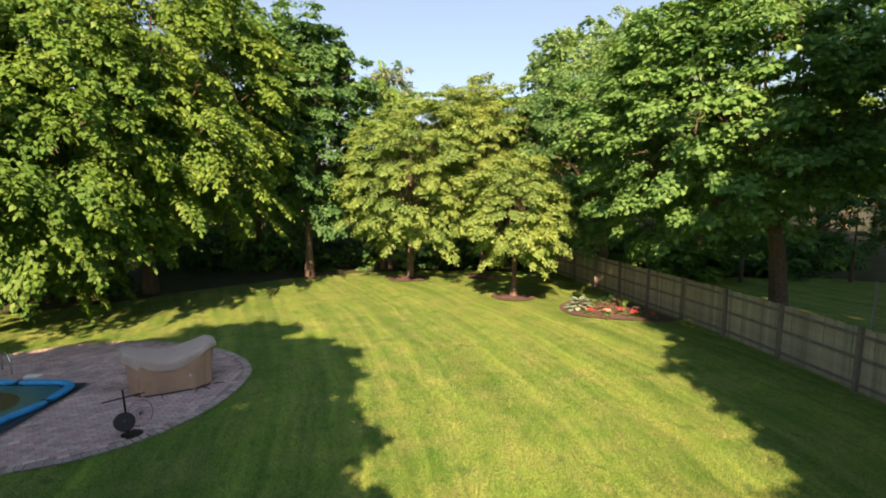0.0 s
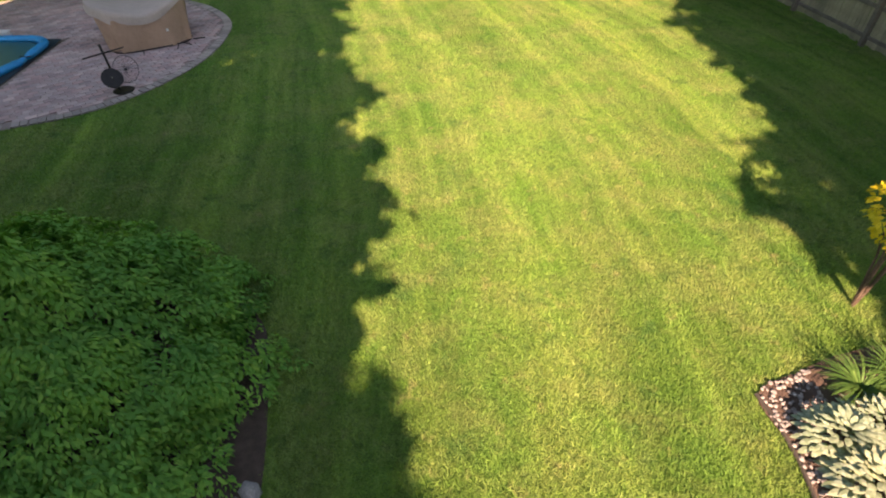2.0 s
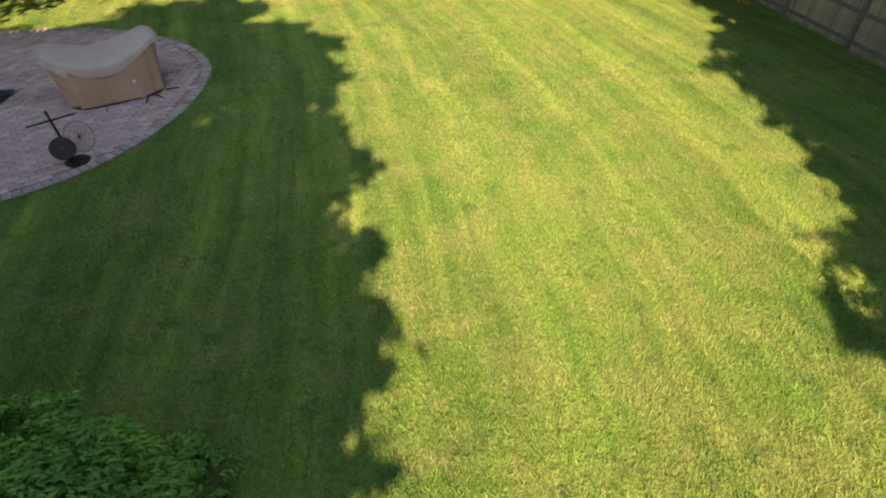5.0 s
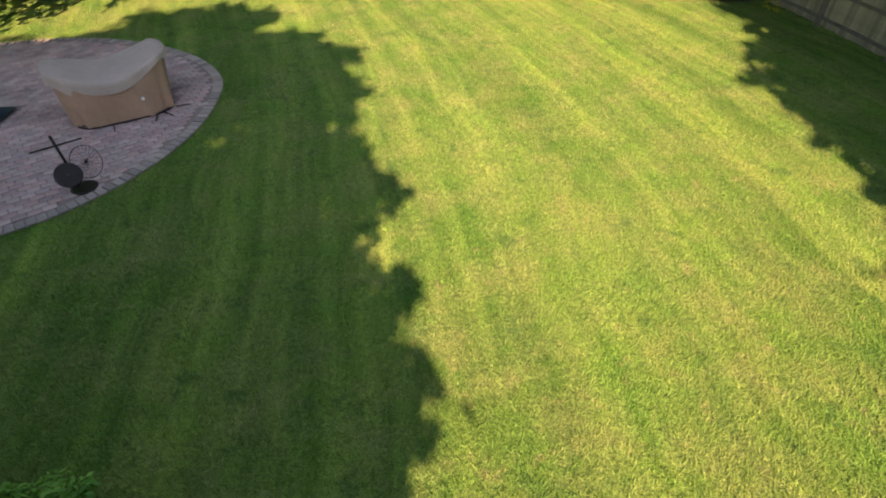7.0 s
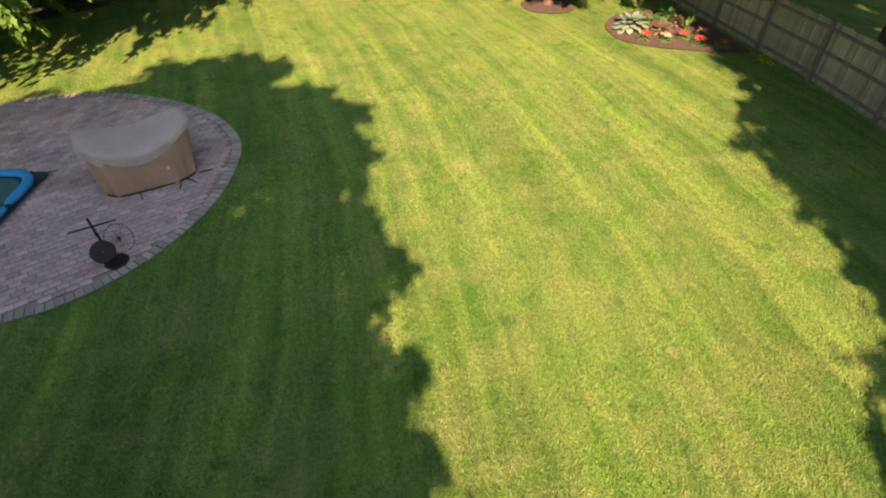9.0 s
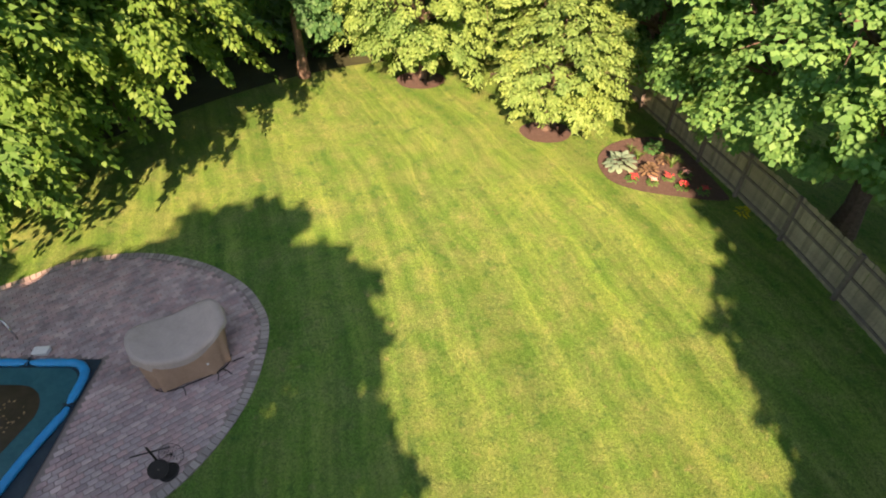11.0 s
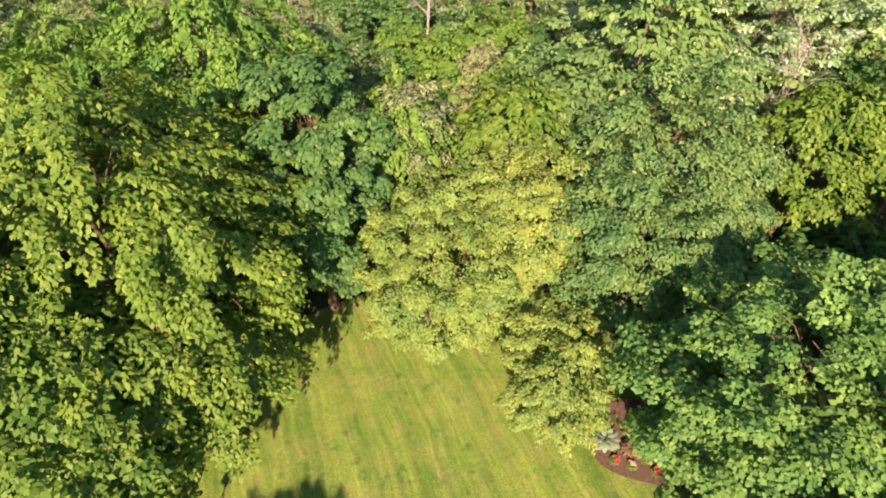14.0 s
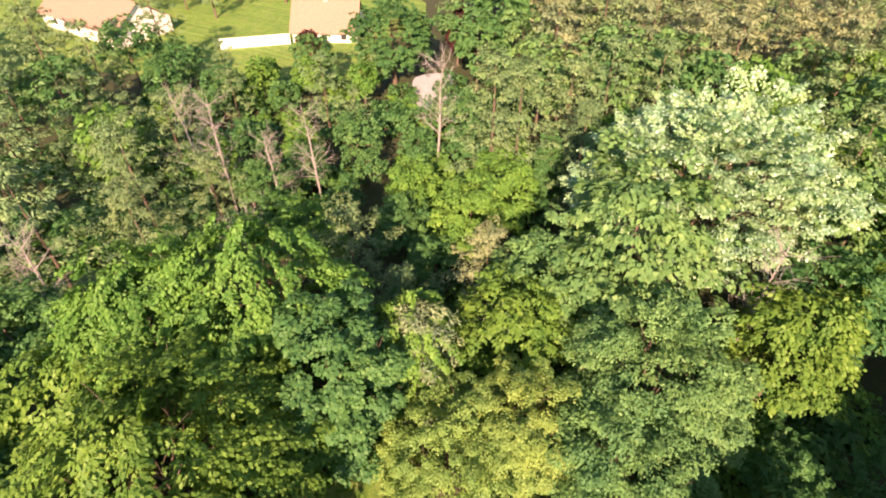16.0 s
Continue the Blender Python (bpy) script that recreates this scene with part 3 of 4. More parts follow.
# ---- the wood ----
rng = random.Random(5)
KINDS = [
    ("broadleaf_tree", (21, 12.5, 2.5, 4.2, 4.2), L_DEEP, "deep green broad-leaved woodland tree"),
    ("broadleaf_tree", (22, 13.5, 2.5, 4.0, 4.2), L_BLUE, "blue-green broad-leaved woodland tree"),
    ("broadleaf_tree", (23, 10.5, 2.0, 3.2, 3.2), L_LIME, "young lime-green woodland tree"),
    ("pine_tree", (24, 14.5, 3.0, 3.4), L_OLIVE, "loose olive-green pine with rough boughs"),
    ("pine_tree", (25, 12.5, 2.5, 2.9), L_BROWN, "thin brownish pine with rough boughs"),
    ("broadleaf_tree", (26, 13.0, 3.0, 3.8, 3.6), L_YELLOW, "yellow-green woodland tree with hanging sprays"),
]
MASTERS = {}


def wood_tree(k, x, y, s=1.0, a=0.0):
    """A tree of the wood; those far off carry fewer, larger leaves."""
    far = y > 66 or abs(x) > 30
    if (k, far) not in MASTERS:
        name, size, mat, label = KINDS[k]
        if name == "pine_tree":
            me = pine_meshes(*size, 0.46, 7, 30) if far else pine_meshes(*size, 0.26, 9, 56)
        elif far:
            me = tree_meshes(*size, 9, -0.4, 11, 18, 0.64, 0.9, 0.8, 0.2, 0.42, 0.2, thin=0.5, bare=False)
        elif k == 5:
            me = tree_meshes(*size, 11, -0.6, 13, 48, 0.33, 1.15, 0.48, 0.4, 0.42, 0.2, thin=0.25, bare=False)
        else:
            me = tree_meshes(*size, 11, -0.6, 13, 48, 0.33, 0.82, 0.72, 0.2, 0.42, 0.2, thin=0.42, bare=False)
        MASTERS[k, far] = plant_tree(name, me, x, y, label, mat, BARK, "woodland trees", rz=a)
    else:
        copy_thing(MASTERS[k, far], pose(x, y, ground_z(x, y), 0, 0, a) @ Matrix.Diagonal((s, s, s, 1)))


# singled-out trees of the wood
for k, x, y, s in ((3, -29, 54.5, 1.05), (3, -33, 47, 0.95), (3, -27, 49.5, 0.8), (3, -9.4, 46.5, 0.85), (4, -3.5, 36.6, 0.92), (4, 0.6, 46.2, 0.86), (3, 1.6, 64.5, 1.15), (3, 4.4, 65.8, 1.05), (5, 2.2, 39.5, 0.86), (5, 19.5, 39.0, 1.0), (0, 24, 43, 1.05)):
    wood_tree(k, x, y, s, rng.uniform(0, 360))
for k, x, y, s in ((0, 17.5, 32, 0.5), (0, 24, 32, 0.5), (1, 4.8, 43, 0.95), (1, 10.2, 44.5, 1.42), (2, 2.4, 58, 1.0), (2, -0.5, 54, 0.95), (4, -17, 45.5, 0.85), (4, -12.5, 42, 0.9), (3, -23, 42, 0.75), (2, -14, 52, 0.9), (2, -6, 60, 0.8)):
    wood_tree(k, x, y, s, rng.uniform(0, 360))
for k, x, y, s in ((0, -20, 60, 0.7), (2, -38, 66, 0.9), (3, -45, 58, 1.0), (0, -42, 50, 0.9), (2, -28, 66, 0.75), (2, -19, 70, 0.65), (0, -30, 38, 0.95), (5, -22.5, 33, 1.05), (0, -29, 29, 1.1), (5, -28, 20, 1.0)):
    wood_tree(k, x, y, s, rng.uniform(0, 360))
# the rest, loosely set
taken = [(o.location.x, o.location.y) for o in bpy.data.objects if o.type == "EMPTY"]


def fill(x0, x1, y0, y1, count, kinds, gap, smin=0.75, smax=1.05):
    made = 0
    for _ in range(count * 30):
        x, y = rng.uniform(x0, x1), rng.uniform(y0, y1)
        if min((x - a) ** 2 + (y - b) ** 2 for a, b in taken) < gap * gap:
            continue
        taken.append((x, y))
        wood_tree(rng.choice(kinds), x, y, rng.uniform(smin, smax), rng.uniform(0, 360))
        made += 1
        if made >= count:
            break


fill(-50, -18, 40, 76, 24, (0, 3, 3, 2), 4.6, 0.5, 0.75)
fill(-18, 6, 42, 78, 18, (0, 0, 2, 3), 4.2, 0.4, 0.62)
taken += [(12 + 3 * i, 33 + 0.6 * i) for i in range(6)]
fill(6, 52, 40, 84, 40, (0, 1, 1, 3, 2, 5), 5.2, 0.85, 1.15)
fill(10, 62, 80, 112, 40, (4, 4, 3), 5.0, 0.9, 1.15)
fill(-48, -24, 14, 44, 13, (0, 1, 5), 5.5, 0.95, 1.2)
fill(28, 48, 26, 44, 9, (0, 1, 5), 5.5, 0.95, 1.2)
fill(-90, -46, 62, 100, 26, (0, 3, 3), 4.6, 0.8, 1.0)
fill(-50, -14, 78, 94, 14, (2, 3, 0), 5.0, 0.45, 0.7)
fill(-90, -34, 124, 140, 12, (0, 1, 3), 6.0, 0.8, 1.1)
fill(-4, 22, 92, 130, 14, (0, 1, 3, 2), 5.5, 0.8, 1.1)

# dead trees
dead = bare_meshes(31, 12.5, 3.0)
snag = plant_tree("dead_tree", dead, -30.6, 42.6, "leafless dead tree with pale tangled branches", None, BARK_PALE, "dead trees")
for x, y, s, a in ((-17.2, 46.5, 0.92, 50), (-24.5, 61, 1.1, 130), (-18.8, 59.5, 0.9, 300), (18.0, 41.5, 1.08, 80), (-15.6, 62, 1.0, 170), (-4.2, 71, 1.15, 30), (-28, 64, 1.05, 260)):
    copy_thing(snag, pose(x, y, ground_z(x, y), 3, 2, a) @ Matrix.Diagonal((s, s, s, 1)))

# undergrowth along the wood's edge
bush = shrub_meshes(41, 1.5, 1.7, 28, 20, 0.34, 0.55, 0.5, 0.2)
b0 = plant_shrub("undergrowth_bush", bush, -18, 27.8, "dark leafy bush at the wood's edge", L_DEEP, group="undergrowth bushes")
b1 = plant_shrub("undergrowth_bush", shrub_meshes(42, 1.5, 1.7, 28, 20, 0.34, 0.55, 0.5, 0.2), -20, 30, "bright green leafy bush in the wood", L_LIME, group="undergrowth bushes")
for i in range(250):
    x, y = rng.uniform(-52, 8), rng.uniform(40, 93)
    if i < 26:
        x, y = -20 + i * 1.9, 36.5 + rng.uniform(0, 3)
    if 26 <= i < 34:
        x, y = -30 + rng.uniform(0, 9), 16 + rng.uniform(0, 14)
    if 34 <= i < 52:
        x, y = 12 + rng.uniform(0, 14), 34.0 + rng.uniform(0, 5)
    s = rng.uniform(0.8, 1.9)
    copy_thing(b0 if i % 4 else b1, pose(x, y, ground_z(x, y), 0, 0, rng.uniform(0, 360)) @ Matrix.Diagonal((s, s, s * rng.uniform(0.7, 1.3), 1)))

# ---- the fence ----
FENCE = [(13.0, 1.6), (12.75, 4.2), (12.45, 6.8), (12.1, 9.4), (11.75, 12.0), (11.40, 14.65), (11.05, 17.62), (10.70, 20.45), (10.19, 23.05), (9.63, 25.5), (9.08, 27.9), (8.5, 30.2), (7.9, 32.6), (7.2, 35.0)]


def build_fence():
    f = thing("fence", *FENCE[6], 0, "weathered grey-green board fence with posts and two rails", "fence")
    f.matrix_world = Matrix.Identity(4)
    bm = bmesh.new()
    box(bm, (-0.067, -0.004, 0), (0.067, 0.018, 1.78), None, 0.004)
    board = bpy.data.meshes.new("board")
    bm.to_mesh(board)
    bm.free()
    bm = bmesh.new()
    box(bm, (-0.10, -0.065, -0.3), (0.035, 0.065, 1.86), None, 0.012)
    post = bpy.data.meshes.new("post")
    bm.to_mesh(post)
    bm.free()
    prng = random.Random(3)
    for i, (x, y) in enumerate(FENCE):
        o = attach("post", post, POST_WOOD, f)
        o.matrix_world = pose(x, y, ground_z(x, y), prng.uniform(-1, 1), prng.uniform(-1, 1), 5)
    for (x0, y0), (x1, y1) in zip(FENCE, FENCE[1:]):
        d = Vector((x1 - x0, y1 - y0, 0))
        n, a = d.length, math.degrees(math.atan2(d.y, d.x))
        side = Vector((d.y, -d.x, 0)).normalized()
        z0, z1 = ground_z(x0, y0), ground_z(x1, y1)
        for h in (0.25, 0.98, 1.62):
            bm = bmesh.new()
            box(bm, (0.05, -0.02, -0.045), (n - 0.05, 0.03, 0.045), None, 0.006)
            o = part("rail", bm, POST_WOOD, f)
            o.matrix_world = Matrix.Translation((x0, y0, z0 + h)) @ pose(0, 0, 0, 0, -math.degrees(math.atan2(z1 - z0, n)), a)
        k = int(n / 0.14)
        for j in range(k):
            t = (j + 0.5) / k
            p = Vector((x0, y0, 0)) + d * t + side * 0.03
            o = attach("board", board, FENCE_WOOD, f)
            o.matrix_world = pose(p.x, p.y, z0 + (z1 - z0) * t + 0.04 + prng.uniform(-0.02, 0.02), prng.uniform(-0.6, 0.6), 0, a + 180 + prng.uniform(-1.2, 1.2))


build_fence()
for x, y, h, l in ((11.55, 14.5, 3.1, 1.5), (8.35, 30.0, 3.0, 0.0)):
    p = thing("garden_pole", x, y, ground_z(x, y), "tall thin grey pole standing beside the fence", "pole")
    bm = bmesh.new()
    tube(bm, [(0, 0, -0.2), (0, 0, h * 0.5), (0.03 * l, 0, h)], [0.035, 0.033, 0.03], 8)
    part("shaft", bm, POST_WOOD, p, smooth=True)
    bm = bmesh.new()
    tube(bm, [(0.03 * l, 0, h), (0.03 * l, 0, h + 0.03)], [0.045, 0.04], 8)
    part("cap", bm, POST_WOOD, p)

# ---- patio ----
PATIO = smooth_loop([(-8.8, 10.3), (-7.5, 10.98), (-6.45, 12.25), (-5.8, 14.1), (-5.85, 16.25), (-6.5, 17.55), (-7.5, 18.5), (-9.0, 19.3), (-11.0, 19.68), (-13.1, 19.25), (-14.4, 18.3), (-16.5, 17.0), (-20, 16.4),
                     (-23, 13), (-21, 9), (-15, 8.6), (-11.5, 9.2)], 8)
POOL_X, POOL_Y = -10.15, 15.2


def patio_z(x, y):
    return ground_z(x, y) + 0.02


sheet("patio", PATIO, 0.012, plain("joint_sand", (0.19, 0.165, 0.155), (0.27, 0.235, 0.22), 8.0, 0.95), "patio of worn reddish-grey brick pavers with pale lichen", "patio")

# pool under its cover
pool = thing("swimming_pool", POOL_X, POOL_Y, 0.02, "pool under a dark winter cover with blue water bags", "pool")
bm = bmesh.new()
nx, ny = 16, 16
grid = [[None] * (ny + 1) for _ in range(nx + 1)]
for i in range(nx + 1):
    for j in range(ny + 1):
        x, y = -8.0 * i / nx, -5.2 * j / ny
        grid[i][j] = bm.verts.new((x, y, 0.03 + 0.012 * math.sin(x * 5 + y * 3)))
for i in range(nx):
    for j in range(ny):
        bm.faces.new((grid[i][j], grid[i][j + 1], grid[i + 1][j + 1], grid[i + 1][j]))
part("cover_sheet", bm, NAVY, pool, "dark blue mesh pool cover", True)


def corner_loop(inset, r, z):
    """The pool's near corner, rounded: from the far end of its long side to the end of the other."""
    pts = [(-7.6, -inset, z)]
    for i in range(7):
        a = math.pi / 2 * (1 - i / 6)
        pts.append((-inset - r + r * math.cos(a), -inset - r + r * math.sin(a), z))
    pts.append((-inset + 0.02, -1.7, z))
    pts.append((-inset - 0.28, -2.8, z))
    pts.append((-inset - 0.45, -3.7, z))
    pts.append((-inset - 0.9, -5.0, z))
    return pts


for lift, inset, r, mat, nm in ((0.05, 0.30, 0.55, TEAL, "wet_margin"), (0.058, 0.85, 0.9, POOL, "cover_water")):
    bm = bmesh.new()
    loop = corner_loop(inset, r, lift) + [(-7.6, -5.0, lift)]
    bm.faces.new([bm.verts.new(p) for p in loop][::-1])
    bmesh.ops.recalc_face_normals(bm, faces=bm.faces[:])
    if bm.faces[:][0].normal.z < 0:
        bmesh.ops.reverse_faces(bm, faces=bm.faces[:])
    part(nm, bm, mat, pool)
path = [Vector(p) for p in corner_loop(0.16, 0.55, 0.10)]
dense = []
for a, b in zip(path, path[1:]):
    k = max(2, int((b - a).length / 0.08))
    dense += [a.lerp(b, i / k) for i in range(k)]
for s in range(0, len(dense) - 8, 36):
    seg = dense[s:s + 36]
    if len(seg) < 6:
        break
    bm = bmesh.new()
    n = len(seg)
    rad = [0.12 * min(1, 0.62 + 4.0 * min(i, n - 1 - i) / n) * (1 + 0.05 * math.sin(i * 1.7 + s)) for i in range(n)]
    tube(bm, seg, rad, 10)
    for v in bm.verts:
        v.co.z = 0.05 + (v.co.z - 0.05) * 0.75
    part("water_bag", bm, BLUE, pool, "bright blue vinyl water bag", True)
    bm = bmesh.new()
    box(bm, (-0.03, -0.14, 0.0), (0.03, 0.14, 0.012), None, 0.003)
    q = part("strap", bm, NAVY, pool)
    d = seg[-1] - seg[-3]
    q.matrix_basis = pose(seg[-1].x, seg[-1].y, 0.12, 0, 0, math.degrees(math.atan2(d.y, d.x)))
frng = np.random.default_rng(8)
pts = np.stack([frng.uniform(-4.6, -1.1, 260), frng.uniform(-4.6, -1.2, 260), np.full(260, 0.066)], 1)
lv = leaf_cloud(frng, pts, frng.normal(0, 1, (260, 3)) * np.array((1, 1, 0.05)), 1, 0.10, 0.02, 0.02, 0.0, 0.002)
lv[:, 2] = 0.066 + frng.uniform(0, 0.02, len(lv))
debris = quads_mesh("fallen_leaves", lv)
debris.materials.append(DEAD_LEAF)
ob = tagged(new("fallen_leaves", debris), "scattered brown leaves lying on the pool cover", "leaves", kind="stuff")
ob.location = (POOL_X, POOL_Y, 0.02)

box_ob = thing("skimmer_lid", -11.9, 15.42, 0.03, "small white plastic box at the pool's edge", "box", rz=4)
bm = bmesh.new()
box(bm, (-0.2, -0.12, 0), (0.2, 0.12, 0.12), None, 0.02)
part("body", bm, WHITE, box_ob)
bm = bmesh.new()
box(bm, (-0.21, -0.13, 0.122), (0.21, 0.13, 0.145), None, 0.008)
part("lid", bm, WHITE, box_ob)

rail = thing("pool_handrail", -13.3, 15.9, 0.03, "curved stainless steel pool handrail", "handrail", rz=-35)
for dy in (-0.25, 0.25):
    bm = bmesh.new()
    tube(bm, [(-0.45, dy, 0), (-0.45, dy, 0.35), (-0.36, dy, 0.55), (-0.1, dy, 0.62), (0.15, dy, 0.55), (0.3, dy, 0.35), (0.32, dy, 0.0)], [0.024] * 7, 8)
    part("rail", bm, CHROME, rail, smooth=True)

# ---- covered garden table ----
cov = thing("furniture_cover", -7.9, 15.45, 0.03, "patio dining set under a fitted cover, grey-taupe top and tan skirt", "furniture cover", rz=30.5)


def cover_ring(s, z, a, b, p=3.0):
    c, q = math.cos(s), math.sin(s)
    return Vector((a * math.copysign(abs(c) ** (2 / p), c), b * math.copysign(abs(q) ** (2 / p), q), z))


def saddle(x, y):
    return 0.83 + 0.35 * min(abs(x + 0.1) / 1.12, 1.0) ** 1.6 - 0.02 * x - 0.06 * y


N = 96
bm = bmesh.new()
rings = []
for f in (0.0, 0.1, 0.3, 0.55, 0.8, 1.0):
    ring = []
    for i in range(N):
        s = 2 * math.pi * i / N
        fold = 0.035 * (1.1 - f) * (math.sin(9 * s + 1) + 0.6 * math.sin(17 * s))
        p = cover_ring(s, 0, 1.03 + 0.15 * f + fold, 1.07 - 0.19 * f + fold, 4.2 - 1.2 * f)
        top = saddle(p.x, p.y) - 0.13
        hem = 0.02 + 0.015 * math.sin(5 * s) + 0.01 * math.sin(11 * s + 2)
        ring.append(bm.verts.new((p.x, p.y, max(0.0, hem * (1 - f) + top * f))))
    rings.append(ring)
for r0, r1 in zip(rings, rings[1:]):
    for i in range(N):
        bm.faces.new((r0[i], r0[(i + 1) % N], r1[(i + 1) % N], r1[i]))
part("skirt", bm, COVER_SKIRT, cov, "tan fabric skirt with soft folds", True)
bm = bmesh.new()
rings = []
for j in range(15):
    k = 1.0 if j < 4 else 1 - (j - 3) / 11.0
    ring = []
    for i in range(N):
        s = 2 * math.pi * i / N
        flat = cover_ring(s, 0, 1.22 * max(k, 0.001), 0.91 * max(k, 0.001), 2.7)
        crease = abs(math.sin(flat.x * 3.1 + flat.y * 2.3)) + 0.6 * abs(math.sin(flat.x * 1.7 - flat.y * 4.1 + 1))
        z = saddle(flat.x, flat.y) - 0.07 * (k ** 6) - 0.022 * crease * min(1, 3 * (1.05 - k))
        if j < 4:
            hem = 0.20 - 0.09 * math.cos(s) + 0.035 * math.sin(3 * s + 1) + 0.02 * math.sin(8 * s)
            z -= hem * (1 - j / 3.0)
            flat *= 1.0 + 0.012 * (3 - j) + 0.012 * math.sin(11 * s) * (1 - j / 3.0)
        ring.append(bm.verts.new((flat.x, flat.y, z)))
    rings.append(ring)
for r0, r1 in zip(rings, rings[1:]):
    for i in range(N):
        bm.faces.new((r0[i], r0[(i + 1) % N], r1[(i + 1) % N], r1[i]))
part("top_panel", bm, COVER_TOP, cov, "grey-taupe top panel sagging between raised ends", True)
# black tube for the strap together with the shadow line under the hem
bm = bmesh.new()
tube(bm, [cover_ring(math.pi * (1.18 + 0.71 * i / 30), 0.018, 1.05, 1.10, 4.2) for i in range(31)], [0.014] * 31, 6)
part("drawcord", bm, BLACK, cov, "black line of strap and painted shadow along the hem")
for x, y, a in ((-0.35, -1.1, -80), (0.55, -1.08, -95), (0.7, -1.08, -50), (1.0, -0.95, 5)):
    bm = bmesh.new()
    tube(bm, [(0, 0, 0.03), (0.12, 0.02, 0.012), (0.3, -0.03, 0.012)], [0.014, 0.014, 0.012], 6)
    q = part("tie_strap", bm, BLACK, cov)
    q.matrix_basis = pose(x, y, 0, 0, 0, a)
bm = bmesh.new()
box(bm, (-0.03, -0.004, -0.035), (0.03, 0.004, 0.035), None, 0.002)
tag = part("tag", bm, WHITE, cov, "small white tag")
tag.matrix_basis = pose(0.42, -1.035, 0.40, 0, 0, 4)

# ---- black stand on the patio ----
stand = thing("garden_stand", -7.25, 12.08, 0.03, "black metal stand with cross bar and round plates", "stand", rz=12)
bm = bmesh.new()
tube(bm, [(0.1, -0.06, 0), (0.1, -0.06, 0.012), (0.1, -0.06, 0.028)], [0.235, 0.235, 0.19], 28)
part("base_plate", bm, BLACK, stand)
bm = bmesh.new()
tube(bm, [(0, 0, 0.02), (-0.02, 0, 0.55), (-0.05, 0.0, 1.05)], [0.026, 0.026, 0.024], 10)
part("pole", bm, BLACK, stand, smooth=True)
bm = bmesh.new()
tube(bm, [(-0.5, 0.02, 0.76), (-0.04, 0, 0.86), (0.42, -0.02, 0.96)], [0.016, 0.018, 0.014], 8)
part("cross_bar", bm, BLACK, stand)
bm = bmesh.new()
tube(bm, [(0.0, -0.16, 0.36), (-0.008, -0.142, 0.344), (-0.016, -0.124, 0.328)], [0.215, 0.225, 0.215], 28)
part("round_plate", bm, BLACK, stand)
bm = bmesh.new()
tube(bm, [(0.008, -0.178, 0.376), (0.0, -0.16, 0.36)], [0.018, 0.018], 12)
part("hub", bm, POST_WOOD, stand, "small grey hub")
bm = bmesh.new()
tube(bm, [(0.25 + 0.27 * math.cos(i * 0.2618), 0.12 + 0.12 * math.sin(i * 0.2618), 0.42 + 0.27 * math.sin(i * 0.2618)) for i in range(25)], [0.006] * 25, 5, False)
part("wire_hoop", bm, BLACK, stand)
for i in range(12):
    a = i * math.pi / 12
    bm = bmesh.new()
    e = [(0.25 + q * 0.27 * math.cos(a), 0.12 + q * 0.12 * math.sin(a), 0.42 + q * 0.27 * math.sin(a)) for q in (-1, 0, 1)]
    tube(bm, e, [0.003] * 3, 4, False)
    part("spoke", bm, BLACK, stand)

# ---- beds ----
MULCH_RINGS = ((-2.1, 33.1, 1.25), (3.65, 27.85, 1.15), (2.45, 33.5, 0.95))
for x, y, r in MULCH_RINGS:
    sheet("mulch_ring", [(x + r * (1 + 0.05 * math.sin(3 * a)) * math.cos(a), y + r * 0.85 * (1 + 0.05 * math.cos(2 * a)) * math.sin(a)) for a in [i * 0.2094 for i in range(30)]], 0.05, MULCH,
          "round ring of brown bark mulch under a small tree", "mulch", 0.4)
BED = smooth_loop([(5.5, 25.6), (5.6, 24.2), (6.4, 23.45), (7.8, 23.0), (9.6, 22.7), (9.85, 23.4), (9.1, 26.9), (7.8, 27.4), (6.3, 26.8)], 6)
sheet("flower_bed", BED, 0.05, MULCH, "flower bed of brown mulch against the fence", "flower bed", 0.5)
NEAR_BED = smooth_loop([(3.86, 3.8), (3.96, 3.05), (3.9, 2.4), (3.95, 1.2), (5.5, 0.4), (8, 1.5), (8, 3.6), (6.2, 4.5), (5.2, 4.4), (4.55, 4.15)], 6)
sheet("stone_bed", NEAR_BED, 0.03, MULCH, "planting bed of pale stones and dark mulch", "flower bed", 0.5)
SHADE_BED = smooth_loop([(-2.3, 5.0), (-1.95, 3.8), (-1.75, 2.4), (-1.8, 0.5), (-6, 0), (-7, 4), (-5, 5.7), (-3.2, 5.6)], 6)
sheet("shrub_bed", SHADE_BED, 0.03, MULCH, "bed of dark mulch round the weeping shrub", "flower bed", 0.5)
